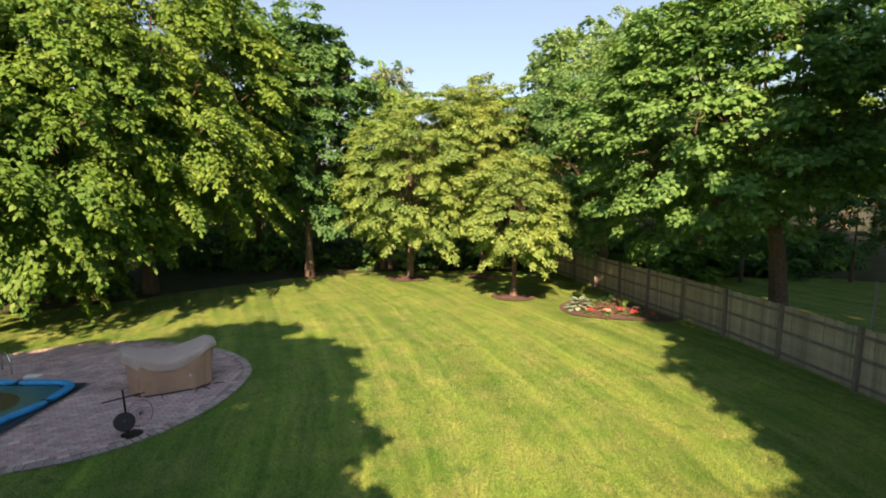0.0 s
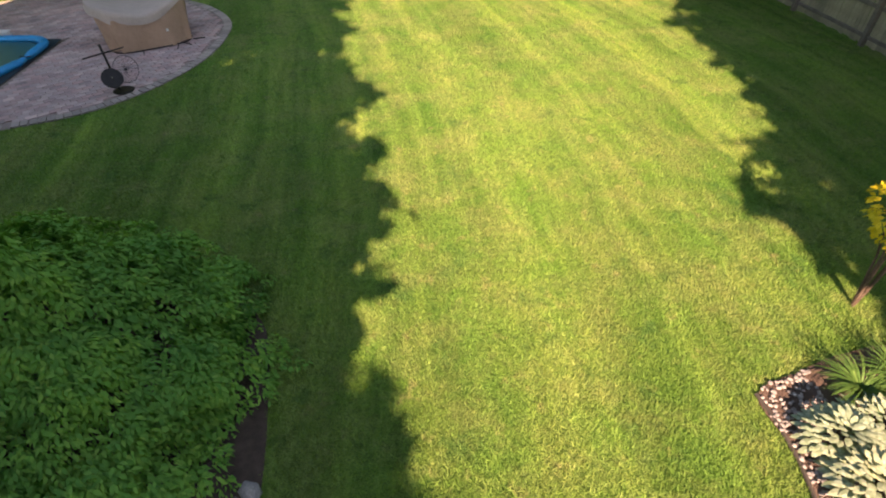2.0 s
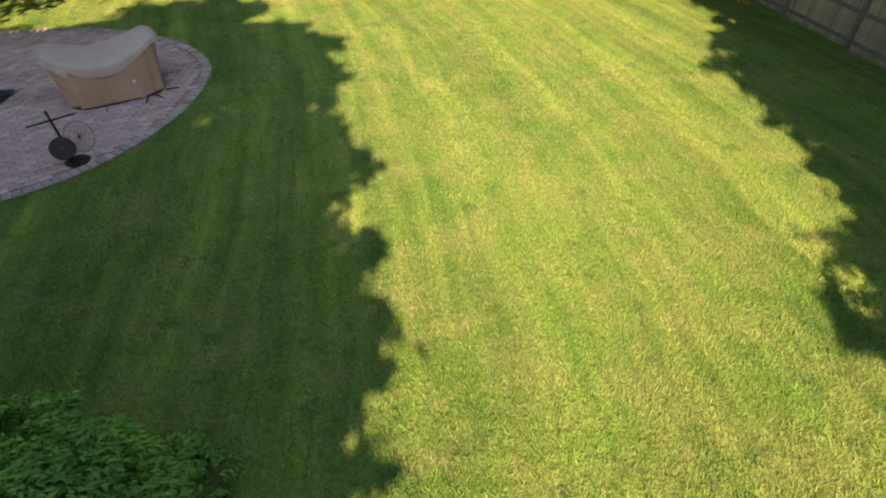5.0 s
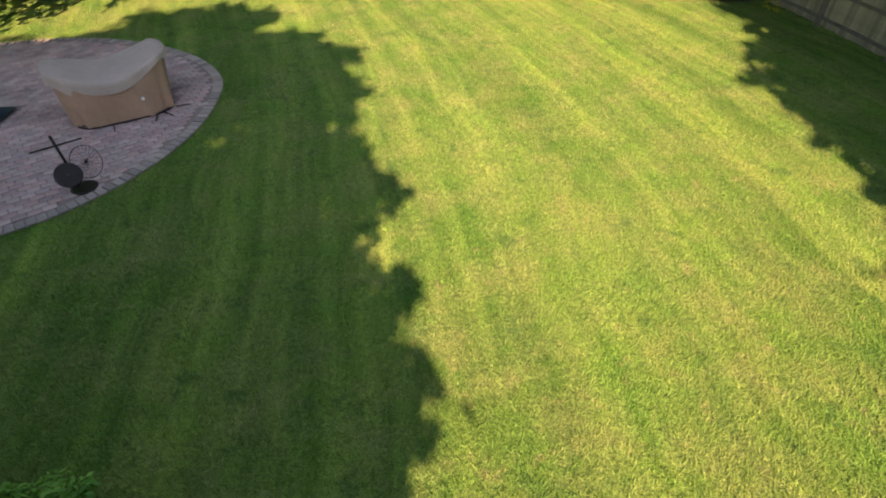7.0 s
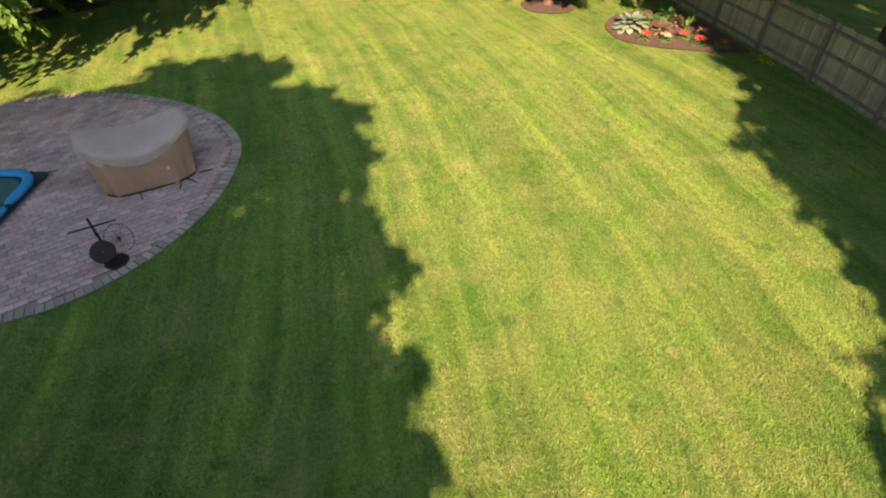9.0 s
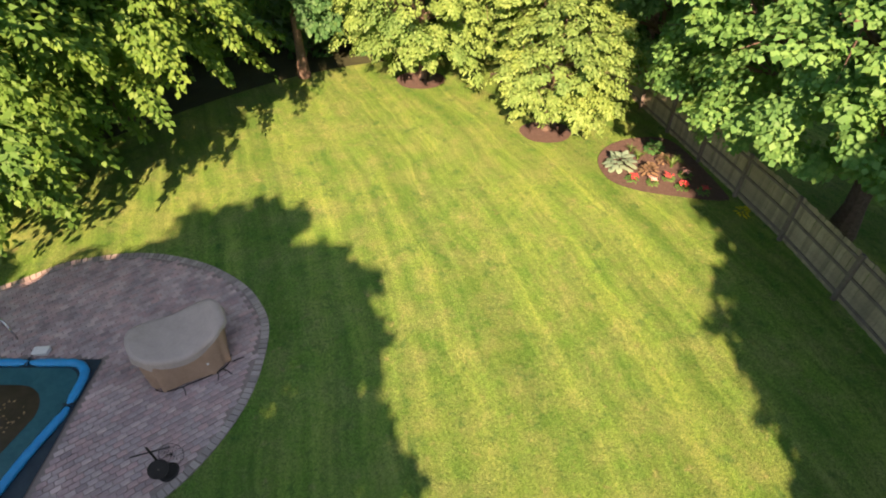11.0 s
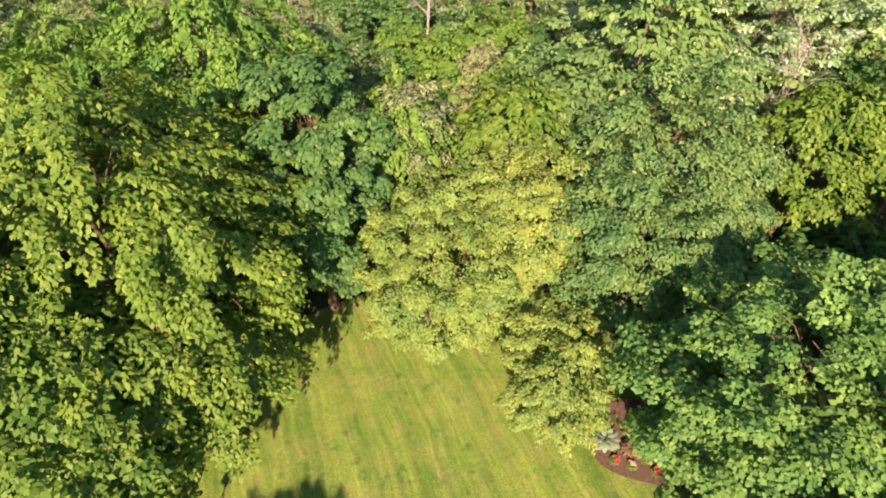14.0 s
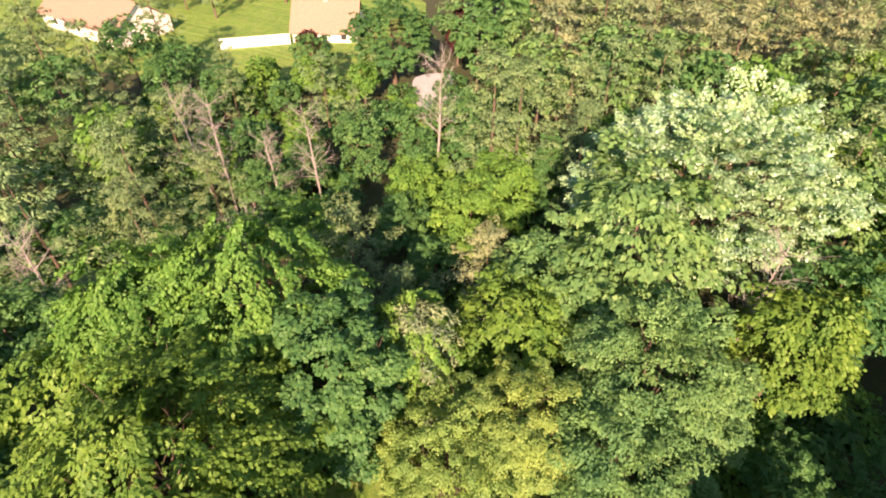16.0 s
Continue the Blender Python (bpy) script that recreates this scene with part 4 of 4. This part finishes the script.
# the weeping shrub
def weeping_shrub():
    r = np.random.default_rng(61)
    n = 1600
    q = r.normal(0, 1, (n, 3))
    q /= np.linalg.norm(q, axis=1, keepdims=True)
    q[:, 2] = np.abs(q[:, 2])
    lump = 1 + 0.13 * np.sin(q[:, 0] * 6 + 1) * np.cos(q[:, 1] * 5) + 0.08 * np.sin(q[:, 1] * 11 + q[:, 2] * 9)
    tips = q * np.array((2.1, 2.1, 1.84)) * (lump * r.uniform(0.80, 1.04, n))[:, None]
    tips[:, :2] *= (1 - 0.22 * q[:, 2:] ** 2 + 0.06 * np.sin(q[:, 2:] * 17))
    tips[:, 2] += 0.05
    crown = quads_mesh("foliage", leaf_cloud(r, tips, q + r.normal(0, 0.15, q.shape), 58, 0.085, 0.26, 0.17, 0.6, 0.08, 0.42))
    t = thing("weeping_maple", -4.42, 4.0, 0.0, "low domed weeping maple with fine feathery green leaves", "shrub")
    bm = bmesh.new()
    tube(bm, [(0, 0, -0.05), (0.1, 0, 0.5), (-0.05, 0.1, 1.0)], [0.12, 0.09, 0.05], 8)
    part("trunk", bm, BARK, t)
    for i in range(14):
        a = i * 0.449
        bm = bmesh.new()
        tube(bm, [(0, 0, 0.85), (0.8 * math.cos(a), 0.8 * math.sin(a), 1.25), (1.6 * math.cos(a), 1.6 * math.sin(a), 0.7)], [0.035, 0.025, 0.01], 5, False)
        part("limb", bm, BARK, t)
    attach("foliage", crown, L_LACE, t)


weeping_shrub()


def blades_mesh(seed, n, h, w, spread, arch):
    """A tuft of long arching blades, each in four lengths."""
    r = np.random.default_rng(seed)
    out = []
    for i in range(n):
        a, k = r.uniform(0, 6.28), r.uniform(0.5, 1.1)
        d, s = np.array((math.cos(a), math.sin(a), 0)), np.array((-math.sin(a), math.cos(a), 0))
        o = d * r.uniform(0, 0.12) * spread
        prev = None
        for j in range(6):
            t = j / 5
            c = o + d * spread * k * t ** 1.5 + np.array((0, 0, h * k * (t * 1.5 - arch * t * t)))
            wid = w * (1 - t) ** 0.6 * 0.5
            pair = (c - s * wid, c + s * wid)
            if prev is not None:
                out += [prev[0], prev[1], pair[1], pair[0]]
            prev = pair
    return quads_mesh("blades", np.array(out))


def rosette_mesh(seed, n, r0, leaf_len, leaf_w, h):
    """Broad cupped leaves in a mound."""
    r = np.random.default_rng(seed)
    out = []
    for i in range(n):
        t = i / n
        a = i * 2.39996
        d, s = np.array((math.cos(a), math.sin(a), 0)), np.array((-math.sin(a), math.cos(a), 0))
        o = d * r0 * math.sqrt(t) * 0.8 + np.array((0, 0, h * (1 - 0.75 * t) + r.uniform(-0.03, 0.03)))
        tilt = 0.55 - 0.8 * t + r.uniform(-0.2, 0.2)
        k = leaf_len * r.uniform(0.75, 1.15)
        ax = d * math.cos(tilt) + np.array((0, 0, math.sin(tilt)))
        up = np.cross(ax, s) * -1
        prev = None
        for j in range(6):
            q = j / 5
            wid = leaf_w * 0.5 * math.sin(math.pi * min(0.97, 0.08 + 0.9 * q)) ** 0.8
            c = o + ax * k * q - np.array((0, 0, 0.12 * k * q * q))
            rib = c - up * 0.15 * wid
            trip = (c - s * wid, rib, c + s * wid)
            if prev is not None:
                out += [prev[0], prev[1], trip[1], trip[0], prev[1], prev[2], trip[2], trip[1]]
            prev = trip
    return quads_mesh("leaves", np.array(out))


def plant(name, mesh, mat, x, y, label, category="plant", group="", rz=0.0, s=1.0, lift=0.05):
    t = thing(name, x, y, ground_z(x, y) + lift, label, category, group, rz=rz)
    t.scale = (s, s, s)
    attach("foliage", mesh, mat, t)
    return t


cream = rosette_mesh(71, 150, 0.48, 0.155, 0.08, 0.36)
for i, (x, y, s) in enumerate(((4.45, 3.15, 0.95), (4.95, 3.3, 0.9), (4.5, 2.6, 1.05), (5.1, 2.75, 0.95), (4.4, 2.05, 0.95), (5.0, 2.2, 1.0))):
    plant("cream_hosta", cream, L_CREAM, x, y, "hosta with pale cream-edged leaves among stones", "plant", "pale hostas in the stone bed", i * 70, s)
for i, (x, y, s) in enumerate(((5.05, 3.8, 1.0), (5.55, 3.95, 1.0), (5.7, 3.35, 0.9))):
    plant("daylily_clump", blades_mesh(75 + i, 150, 0.52, 0.022, 0.6, 0.95), L_BLADE, x, y, "clump of long arching green strap leaves", "plant", "strap-leaved clumps", 0, s)


def golden_shrub():
    t = thing("golden_shrub", 5.82, 5.25, 0.0, "tall golden-leaved shrub beside the stone bed", "shrub")
    bm = bmesh.new()
    for i in range(5):
        a = i * 1.26
        tube(bm, [(0, 0, -0.05), (0.1 * math.cos(a), 0.1 * math.sin(a), 0.9), (0.3 * math.cos(a), 0.3 * math.sin(a), 1.8)], [0.022, 0.016, 0.006], 5, False)
    part("stem", bm, BARK, t)
    r = np.random.default_rng(79)
    q = r.normal(0, 1, (60, 3))
    q /= np.linalg.norm(q, axis=1, keepdims=True)
    tips = q * np.array((0.42, 0.42, 0.55)) + np.array((0, 0, 1.75))
    attach("foliage", quads_mesh("foliage", leaf_cloud(r, tips, q + r.normal(0, 0.2, q.shape), 16, 0.085, 0.12, 0.1, 0.3, 0.05, 0.6)), L_GOLD, t)


golden_shrub()

# edging strip and stones of the near bed
edge = thing("bed_edging", 3.9, 3.1, 0.0, "dark metal edging strip along the stone bed", "edging")
bm = bmesh.new()
tube(bm, [(-0.05, 0.72, 0.03), (0.03, 0.3, 0.03), (0.05, -0.1, 0.03), (0.0, -0.7, 0.03), (0.02, -1.6, 0.03)], [0.025] * 5, 6)
part("strip", bm, EDGING, edge)
srng = random.Random(12)
STONES = []
for i in range(5):
    bm = bmesh.new()
    bmesh.ops.create_icosphere(bm, subdivisions=1, radius=1.0)
    for v in bm.verts:
        v.co = v.co * srng.uniform(0.82, 1.12)
        v.co.z *= 0.6
    me = bpy.data.meshes.new("stone")
    bm.to_mesh(me)
    bm.free()
    me.polygons.foreach_set("use_smooth", [True] * len(me.polygons))
    me.materials.append(STONE)
    STONES.append(me)
NEAR_BED_2D = [(p.x, p.y) for p in NEAR_BED]
bed_ob = bpy.data.objects["stone_bed"]
for i in range(340):
    x, y = srng.uniform(3.88, 4.62), srng.uniform(2.5, 4.15)
    if not inside(x, y, NEAR_BED_2D):
        continue
    o = attach("stone", srng.choice(STONES), None, bed_ob)
    s = srng.uniform(0.016, 0.036)
    o.matrix_basis = pose(x, y, 0.035 + s * 0.3, srng.uniform(-20, 20), srng.uniform(-20, 20), srng.uniform(0, 360)) @ Matrix.Diagonal((s * srng.uniform(0.8, 1.5), s, s, 1))
for x, y, s in ((-1.86, 2.66, 0.12), (-1.95, 2.45, 0.14), (-1.8, 2.25, 0.12), (-1.88, 2.0, 0.13)):
    t = tagged(new("edging_stone", STONES[0]), "rough grey stone at the edge of the shrub bed", "stone", "edging stones")
    t.matrix_world = pose(x, y, 0.08, 0, 0, srng.uniform(0, 90)) @ Matrix.Diagonal((s, s * 1.3, s, 1))

# ---- flower bed by the fence ----
hosta = rosette_mesh(81, 34, 0.5, 0.34, 0.24, 0.42)
plant("hosta", hosta, L_HOSTA, 6.3, 25.05, "large blue-grey hosta with broad leaves in mulch", "plant", "", 0, 1.05)
plant("hosta", rosette_mesh(82, 30, 0.34, 0.26, 0.2, 0.32), L_DEEP, 8.0, 26.3, "dark green broad-leaved plant in mulch", "plant", "", 0, 1.0)
for i, (x, y, s) in enumerate(((7.15, 25.6, 0.9), (8.35, 25.0, 1.0), (7.0, 26.2, 0.7))):
    plant("iris_clump", blades_mesh(84 + i, 46, 0.62, 0.035, 0.42, 0.75), L_BLADE, x, y, "upright clump of sword-shaped green leaves", "plant", "iris clumps", 0, s)
plant("rusty_plant", rosette_mesh(88, 40, 0.32, 0.2, 0.12, 0.4), L_RUST, 7.3, 24.55, "rust-coloured leafy plant in mulch", "plant", "", 0, 1.0)
plant("rusty_plant", rosette_mesh(89, 36, 0.28, 0.2, 0.1, 0.45), L_RUST, 8.1, 25.3, "rust-coloured leafy plant in mulch", "plant", "", 0, 0.9)


def flower_clump(seed, x, y, mat, label, s=1.0):
    r = np.random.default_rng(seed)
    t = thing("flower_clump", x, y, ground_z(x, y) + 0.05, label, "flowers", "flowers in the bed")
    attach("leaves", rosette_mesh(seed, 36, 0.24 * s, 0.13, 0.08, 0.16), L_MAPLE, t)
    q = np.stack([r.normal(0, 0.10 * s, 15), r.normal(0, 0.10 * s, 15), r.uniform(0.2, 0.28, 15)], 1)
    attach("blossoms", quads_mesh("blossoms", leaf_cloud(r, q, r.normal(0, 1, (15, 3)) + 0.01, 8, 0.06, 0.03, 0.03, 0.0, 0.02, 0.8)), mat, t)


for i, (x, y, m, l, s) in enumerate(((6.5, 24.05, P_RED, "clump of bright red flowers in mulch", 1.0), (7.25, 23.8, P_PINK, "clump of pale pink flowers in mulch", 0.85), (7.95, 24.1, P_RED, "clump of bright red flowers in mulch", 0.85),
                                     (8.3, 23.5, P_RED, "clump of bright red flowers in mulch", 1.1), (8.7, 24.35, P_PINK, "clump of rosy pink flowers in mulch", 1.1), (9.0, 23.2, P_RED, "clump of bright red flowers in mulch", 0.9))):
    flower_clump(90 + i, x, y, m, l, s)
plant("yellow_weed", rosette_mesh(98, 24, 0.22, 0.16, 0.07, 0.3), L_GOLD, 9.95, 21.9, "small yellowed plant at the foot of the fence", "plant", "", 0, 1.0, 0.0)

# ---- the far houses ----
def house(name, x0, x1, y0, y1, zg, wall_h, rise, label, turn=0.0):
    h = thing(name, (x0 + x1) / 2, (y0 + y1) / 2, zg, label, "house", rz=turn)
    w, d = (x1 - x0) / 2, (y1 - y0) / 2
    t = 0.2
    for nm, lo, hi in (("wall_front", (-w, -d, 0), (w, -d + t, wall_h)), ("wall_back", (-w, d - t, 0), (w, d, wall_h))):
        bm = bmesh.new()
        box(bm, lo, hi)
        part("wall", bm, STUCCO, h)
    for sx in (-1, 1):
        bm = bmesh.new()
        prof = [(-d + t, 0), (d - t, 0), (d - t, wall_h), (0, wall_h + rise * 0.96), (-d + t, wall_h)]
        a = [bm.verts.new((sx * w, y, z)) for y, z in prof]
        b = [bm.verts.new((sx * (w - t), y, z)) for y, z in prof]
        bm.faces.new(a), bm.faces.new(b[::-1])
        for i in range(5):
            bm.faces.new((a[i], b[i], b[(i + 1) % 5], a[(i + 1) % 5]))
        bmesh.ops.recalc_face_normals(bm, faces=bm.faces[:])
        part("gable_wall", bm, STUCCO, h)
    for sy in (-1, 1):
        bm = bmesh.new()
        o = 0.5
        k = rise / d
        p = [(-w - 0.4, sy * (d + o), wall_h - o * k), (w + 0.4, sy * (d + o), wall_h - o * k), (w + 0.4, 0, wall_h + rise), (-w - 0.4, 0, wall_h + rise)]
        a = [bm.verts.new(q) for q in p]
        b = [bm.verts.new((q[0], q[1], q[2] + 0.18)) for q in p]
        bm.faces.new(a), bm.faces.new(b[::-1])
        for i in range(4):
            bm.faces.new((a[i], b[i], b[(i + 1) % 4], a[(i + 1) % 4]))
        bmesh.ops.recalc_face_normals(bm, faces=bm.faces[:])
        part("roof", bm, ROOF, h, "tan shingle roof slope")
    for i in range(3):
        for face in ("front", "side"):
            if face == "side" and i == 2:
                continue
            wn_ob = new("window")
            wn_ob.parent = h
            if face == "front":
                wn_ob.matrix_basis = pose(-w * 0.6 + i * w * 0.6, -d, wall_h * 0.55)
            else:
                wn_ob.matrix_basis = pose(w, -d * 0.4 + i * d * 0.8, wall_h * 0.55, 0, 0, 90)
            bm = bmesh.new()
            box(bm, (-0.6, -0.04, -0.65), (0.6, 0.02, 0.65), None, 0.02)
            part("frame", bm, WHITE, wn_ob)
            bm = bmesh.new()
            box(bm, (-0.5, -0.06, -0.55), (0.5, -0.045, 0.55))
            part("pane", bm, GLASS, wn_ob)
    bm = bmesh.new()
    box(bm, (-0.4, -0.3, wall_h + rise * 0.6), (0.4, 0.3, wall_h + rise + 0.9), None, 0.03)
    part("chimney", bm, STONE, h)
    return h


house("house", -78.8, -55.8, 113.3, 124.1, -1.5, 2.7, 3.6, "white-walled house with a tan gabled roof beyond the wood", -30)
house("house", -31, -19.8, 112, 121, -1.5, 2.0, 3.6, "low pale house with a tan roof beyond the wood")
wf = thing("white_fence", -37, 110, -1.5, "white board fence in the far garden", "fence")
for i in range(40):
    bm = bmesh.new()
    box(bm, (-0.14, -0.02, 0), (0.14, 0.02, 1.8), None, 0.008)
    q = part("board", bm, STUCCO, wf)
    q.matrix_basis = pose(-5.6 + i * 0.285, -1.4 + i * 0.07, 0, 0, 0, 14)
for z in (0.4, 1.5):
    bm = bmesh.new()
    box(bm, (-5.7, 0.025, z), (5.7, 0.07, z + 0.1))
    part("rail", bm, STUCCO, wf).matrix_basis = pose(0, 0, 0, 0, 0, 13.8)
sheet("driveway", smooth_loop([(-8.2, 86.3), (-3.4, 86.3), (-3.0, 90), (-3.2, 99), (-8.6, 98), (-8.4, 91)], 5), 0.02, ASPHALT, "pale worn driveway beyond the wood", "driveway", 3)
sheet("bare_soil", smooth_loop([(-12, 82.5), (-2, 83.6), (-1.6, 85.6), (-6, 85.8), (-12, 84.6)], 5), 0.03, SOIL, "strip of bare sandy soil beside the driveway", "soil", 3)
plant_tree("round_tree", tree_meshes(51, 13.5, 1.8, 6.2, 6.0, 16, -0.7, 30, 34, 0.36, 0.5, 0.45, 0.2, 0.42, 0.3), -11.5, 95.5, "dense round deep green tree beside the driveway", L_DEEP, BARK)
red = tree_meshes(52, 4.6, 0.6, 1.9, 1.9, 9, -0.7, 22, 24, 0.32, 0.4, 0.35, 0.2, 0.44, 0.12)
r0 = plant_tree("purple_plum_tree", red, -26.6, 106.0, "small dark red-leaved tree on the far lawn", L_RED, BARK, "dark red-leaved trees")
copy_thing(r0, pose(-1.5, 104, -1.5, 0, 0, 50) @ Matrix.Diagonal((1.3, 1.3, 2.0, 1)))
plant_tree("cedar_tree", tree_meshes(53, 9.8, 0.4, 1.6, 1.6, 16, -0.95, 22, 30, 0.24, 0.3, 0.25, 0.1, 0.36, 0.12), 7.4, 63.5, "dense columnar green cedar", L_DEEP, BARK)

# ---- pavers ----
def build_pavers():
    """Brick pavers in a running bond; those nearest the lawn's edge are pieces of their own."""
    loop = [(p.x, p.y) for p in PATIO]
    prng = random.Random(9)
    L, W, gap, h = 0.235, 0.155, 0.010, 0.03
    ang = radians(38)
    ca, sa = math.cos(ang), math.sin(ang)

    def shape(length, width):
        a, b = length / 2 - gap / 2, width / 2 - gap / 2
        c = 0.008
        lo = [(-a, -b, 0), (a, -b, 0), (a, b, 0), (-a, b, 0)]
        hi = [(-a, -b, h - c), (a, -b, h - c), (a, b, h - c), (-a, b, h - c)]
        tp = [(-a + c, -b + c, h), (a - c, -b + c, h), (a - c, b - c, h), (-a + c, b - c, h)]
        fs = [(8, 9, 10, 11)] + [(4 + i, 4 + (i + 1) % 4, 8 + (i + 1) % 4, 8 + i) for i in range(4)] + [(i, (i + 1) % 4, 4 + (i + 1) % 4, 4 + i) for i in range(4)]
        return lo + hi + tp, fs

    vs, fs = shape(L, W)
    one = bpy.data.meshes.new("paver")
    one.from_pydata(vs, [], fs)
    one.materials.append(PAVER)
    rim = one.copy()
    rim.name = "edge_paver"
    rim.materials.clear()
    rim.materials.append(EDGE_PAVER)
    patio = bpy.data.objects["patio"]
    spots = []
    for r in range(-140, 140):
        for c in range(-100, 100):
            u, v = (c + 0.5 * (r % 2)) * L, r * W
            x, y = -10.5 + u * ca - v * sa, 14 + u * sa + v * ca
            if x < -17 or not inside(x, y, loop):
                continue
            near = min((x - q[0]) ** 2 + (y - q[1]) ** 2 for q in loop)
            if near < 0.30 ** 2 or (x < POOL_X + 0.12 and 9.9 < y < POOL_Y + 0.1):
                continue
            spots.append((x, y, math.degrees(ang), 0))
    # a border course along the outline
    ring = []
    for a, b in zip(PATIO, PATIO[1:] + PATIO[:1]):
        n = 6
        ring += [a.lerp(b, i / n) for i in range(n)]
    run, border = 0.0, []
    for p, q in zip(ring, ring[1:]):
        run += (q - p).length
        if run >= W and p.x > -17:
            run = 0.0
            d = (q - p).normalized()
            side = Vector((-d.y, d.x, 0))
            c = p + side * 0.12
            border.append((c.x, c.y, math.degrees(math.atan2(side.y, side.x)), 1))
    near = sorted(spots + border, key=lambda s: (s[0] + 6.6) ** 2 + (s[1] - 12.6) ** 2)
    for x, y, a, b in near[:300]:
        o = attach("paver", rim if b else one, None, patio)
        o.matrix_basis = pose(x, y, ground_z(x, y) + 0.010 + prng.uniform(-0.004, 0.004), prng.uniform(-0.8, 0.8), prng.uniform(-0.8, 0.8), a + prng.uniform(-1, 1))
    base = np.array(vs)
    V, F, B = [], [], []
    for i, (x, y, a, b) in enumerate(near[300:]):
        m = pose(x, y, ground_z(x, y) + 0.010 + prng.uniform(-0.004, 0.004), prng.uniform(-0.8, 0.8), prng.uniform(-0.8, 0.8), a + prng.uniform(-1, 1))
        mm = np.array(m)
        V.append(base @ mm[:3, :3].T + mm[:3, 3])
        F += [tuple(k + 12 * i for k in f) for f in fs]
        B += [b] * len(fs)
    me = bpy.data.meshes.new("pavers")
    me.from_pydata(np.concatenate(V).tolist(), [], F)
    me.materials.append(PAVER)
    me.materials.append(EDGE_PAVER)
    me.polygons.foreach_set("material_index", B)
    o = attach("pavers", me, None, patio)
    o["kind"] = "stuff"


build_pavers()


# ---- grass ----
def build_grass():
    """Short blades, dense where the camera passes nearest."""
    r = np.random.default_rng(101)
    n = 440000
    y = 1.5 + 22.0 * r.beta(1.0, 2.4, n)
    x = -0.4 + r.uniform(-1, 1, n) * (5.8 + 0.45 * y)
    hgt = r.uniform(0.025, 0.07, n)
    wid = r.uniform(0.003, 0.008, n)
    rings = [[(p[0] + q * math.cos(i * 0.524), p[1] + q * 0.85 * math.sin(i * 0.524)) for i in range(12)] for p in MULCH_RINGS for q in (p[2],)]
    beds = [[(p.x, p.y) for p in q] for q in (NEAR_BED, SHADE_BED, PATIO, BED)] + rings
    keep = np.ones(len(x), bool)
    for loop in beds:
        hit = np.zeros(len(x), bool)
        for a, b in zip(loop, loop[1:] + loop[:1]):
            cond = (a[1] > y) != (b[1] > y)
            with np.errstate(divide="ignore", invalid="ignore"):
                hit ^= cond & (x < (b[0] - a[0]) * (y - a[1]) / (b[1] - a[1] + 1e-12) + a[0])
        keep &= ~hit
    x, y, hgt, wid = x[keep], y[keep], hgt[keep], wid[keep]
    n = len(x)
    k = np.clip((y - 12) / 16, 0, 1)
    z = -0.25 * k * k * (3 - 2 * k)
    a = r.uniform(0, 6.283, n)
    lean = r.uniform(0.2, 1.3, n) * hgt
    b = r.uniform(0, 6.283, n)
    v = np.empty((n, 3, 3))
    v[:, 0] = np.stack([x + np.cos(a) * wid, y + np.sin(a) * wid, z], 1)
    v[:, 1] = np.stack([x - np.cos(a) * wid, y - np.sin(a) * wid, z], 1)
    v[:, 2] = np.stack([x + np.cos(b) * lean, y + np.sin(b) * lean, z + hgt], 1)
    me = quads_mesh("grass", v.reshape(-1, 3), 3)
    me.materials.append(GRASS)
    tagged(new("grass", me), "short mown grass blades of the lawn", "grass", kind="stuff")


build_grass()
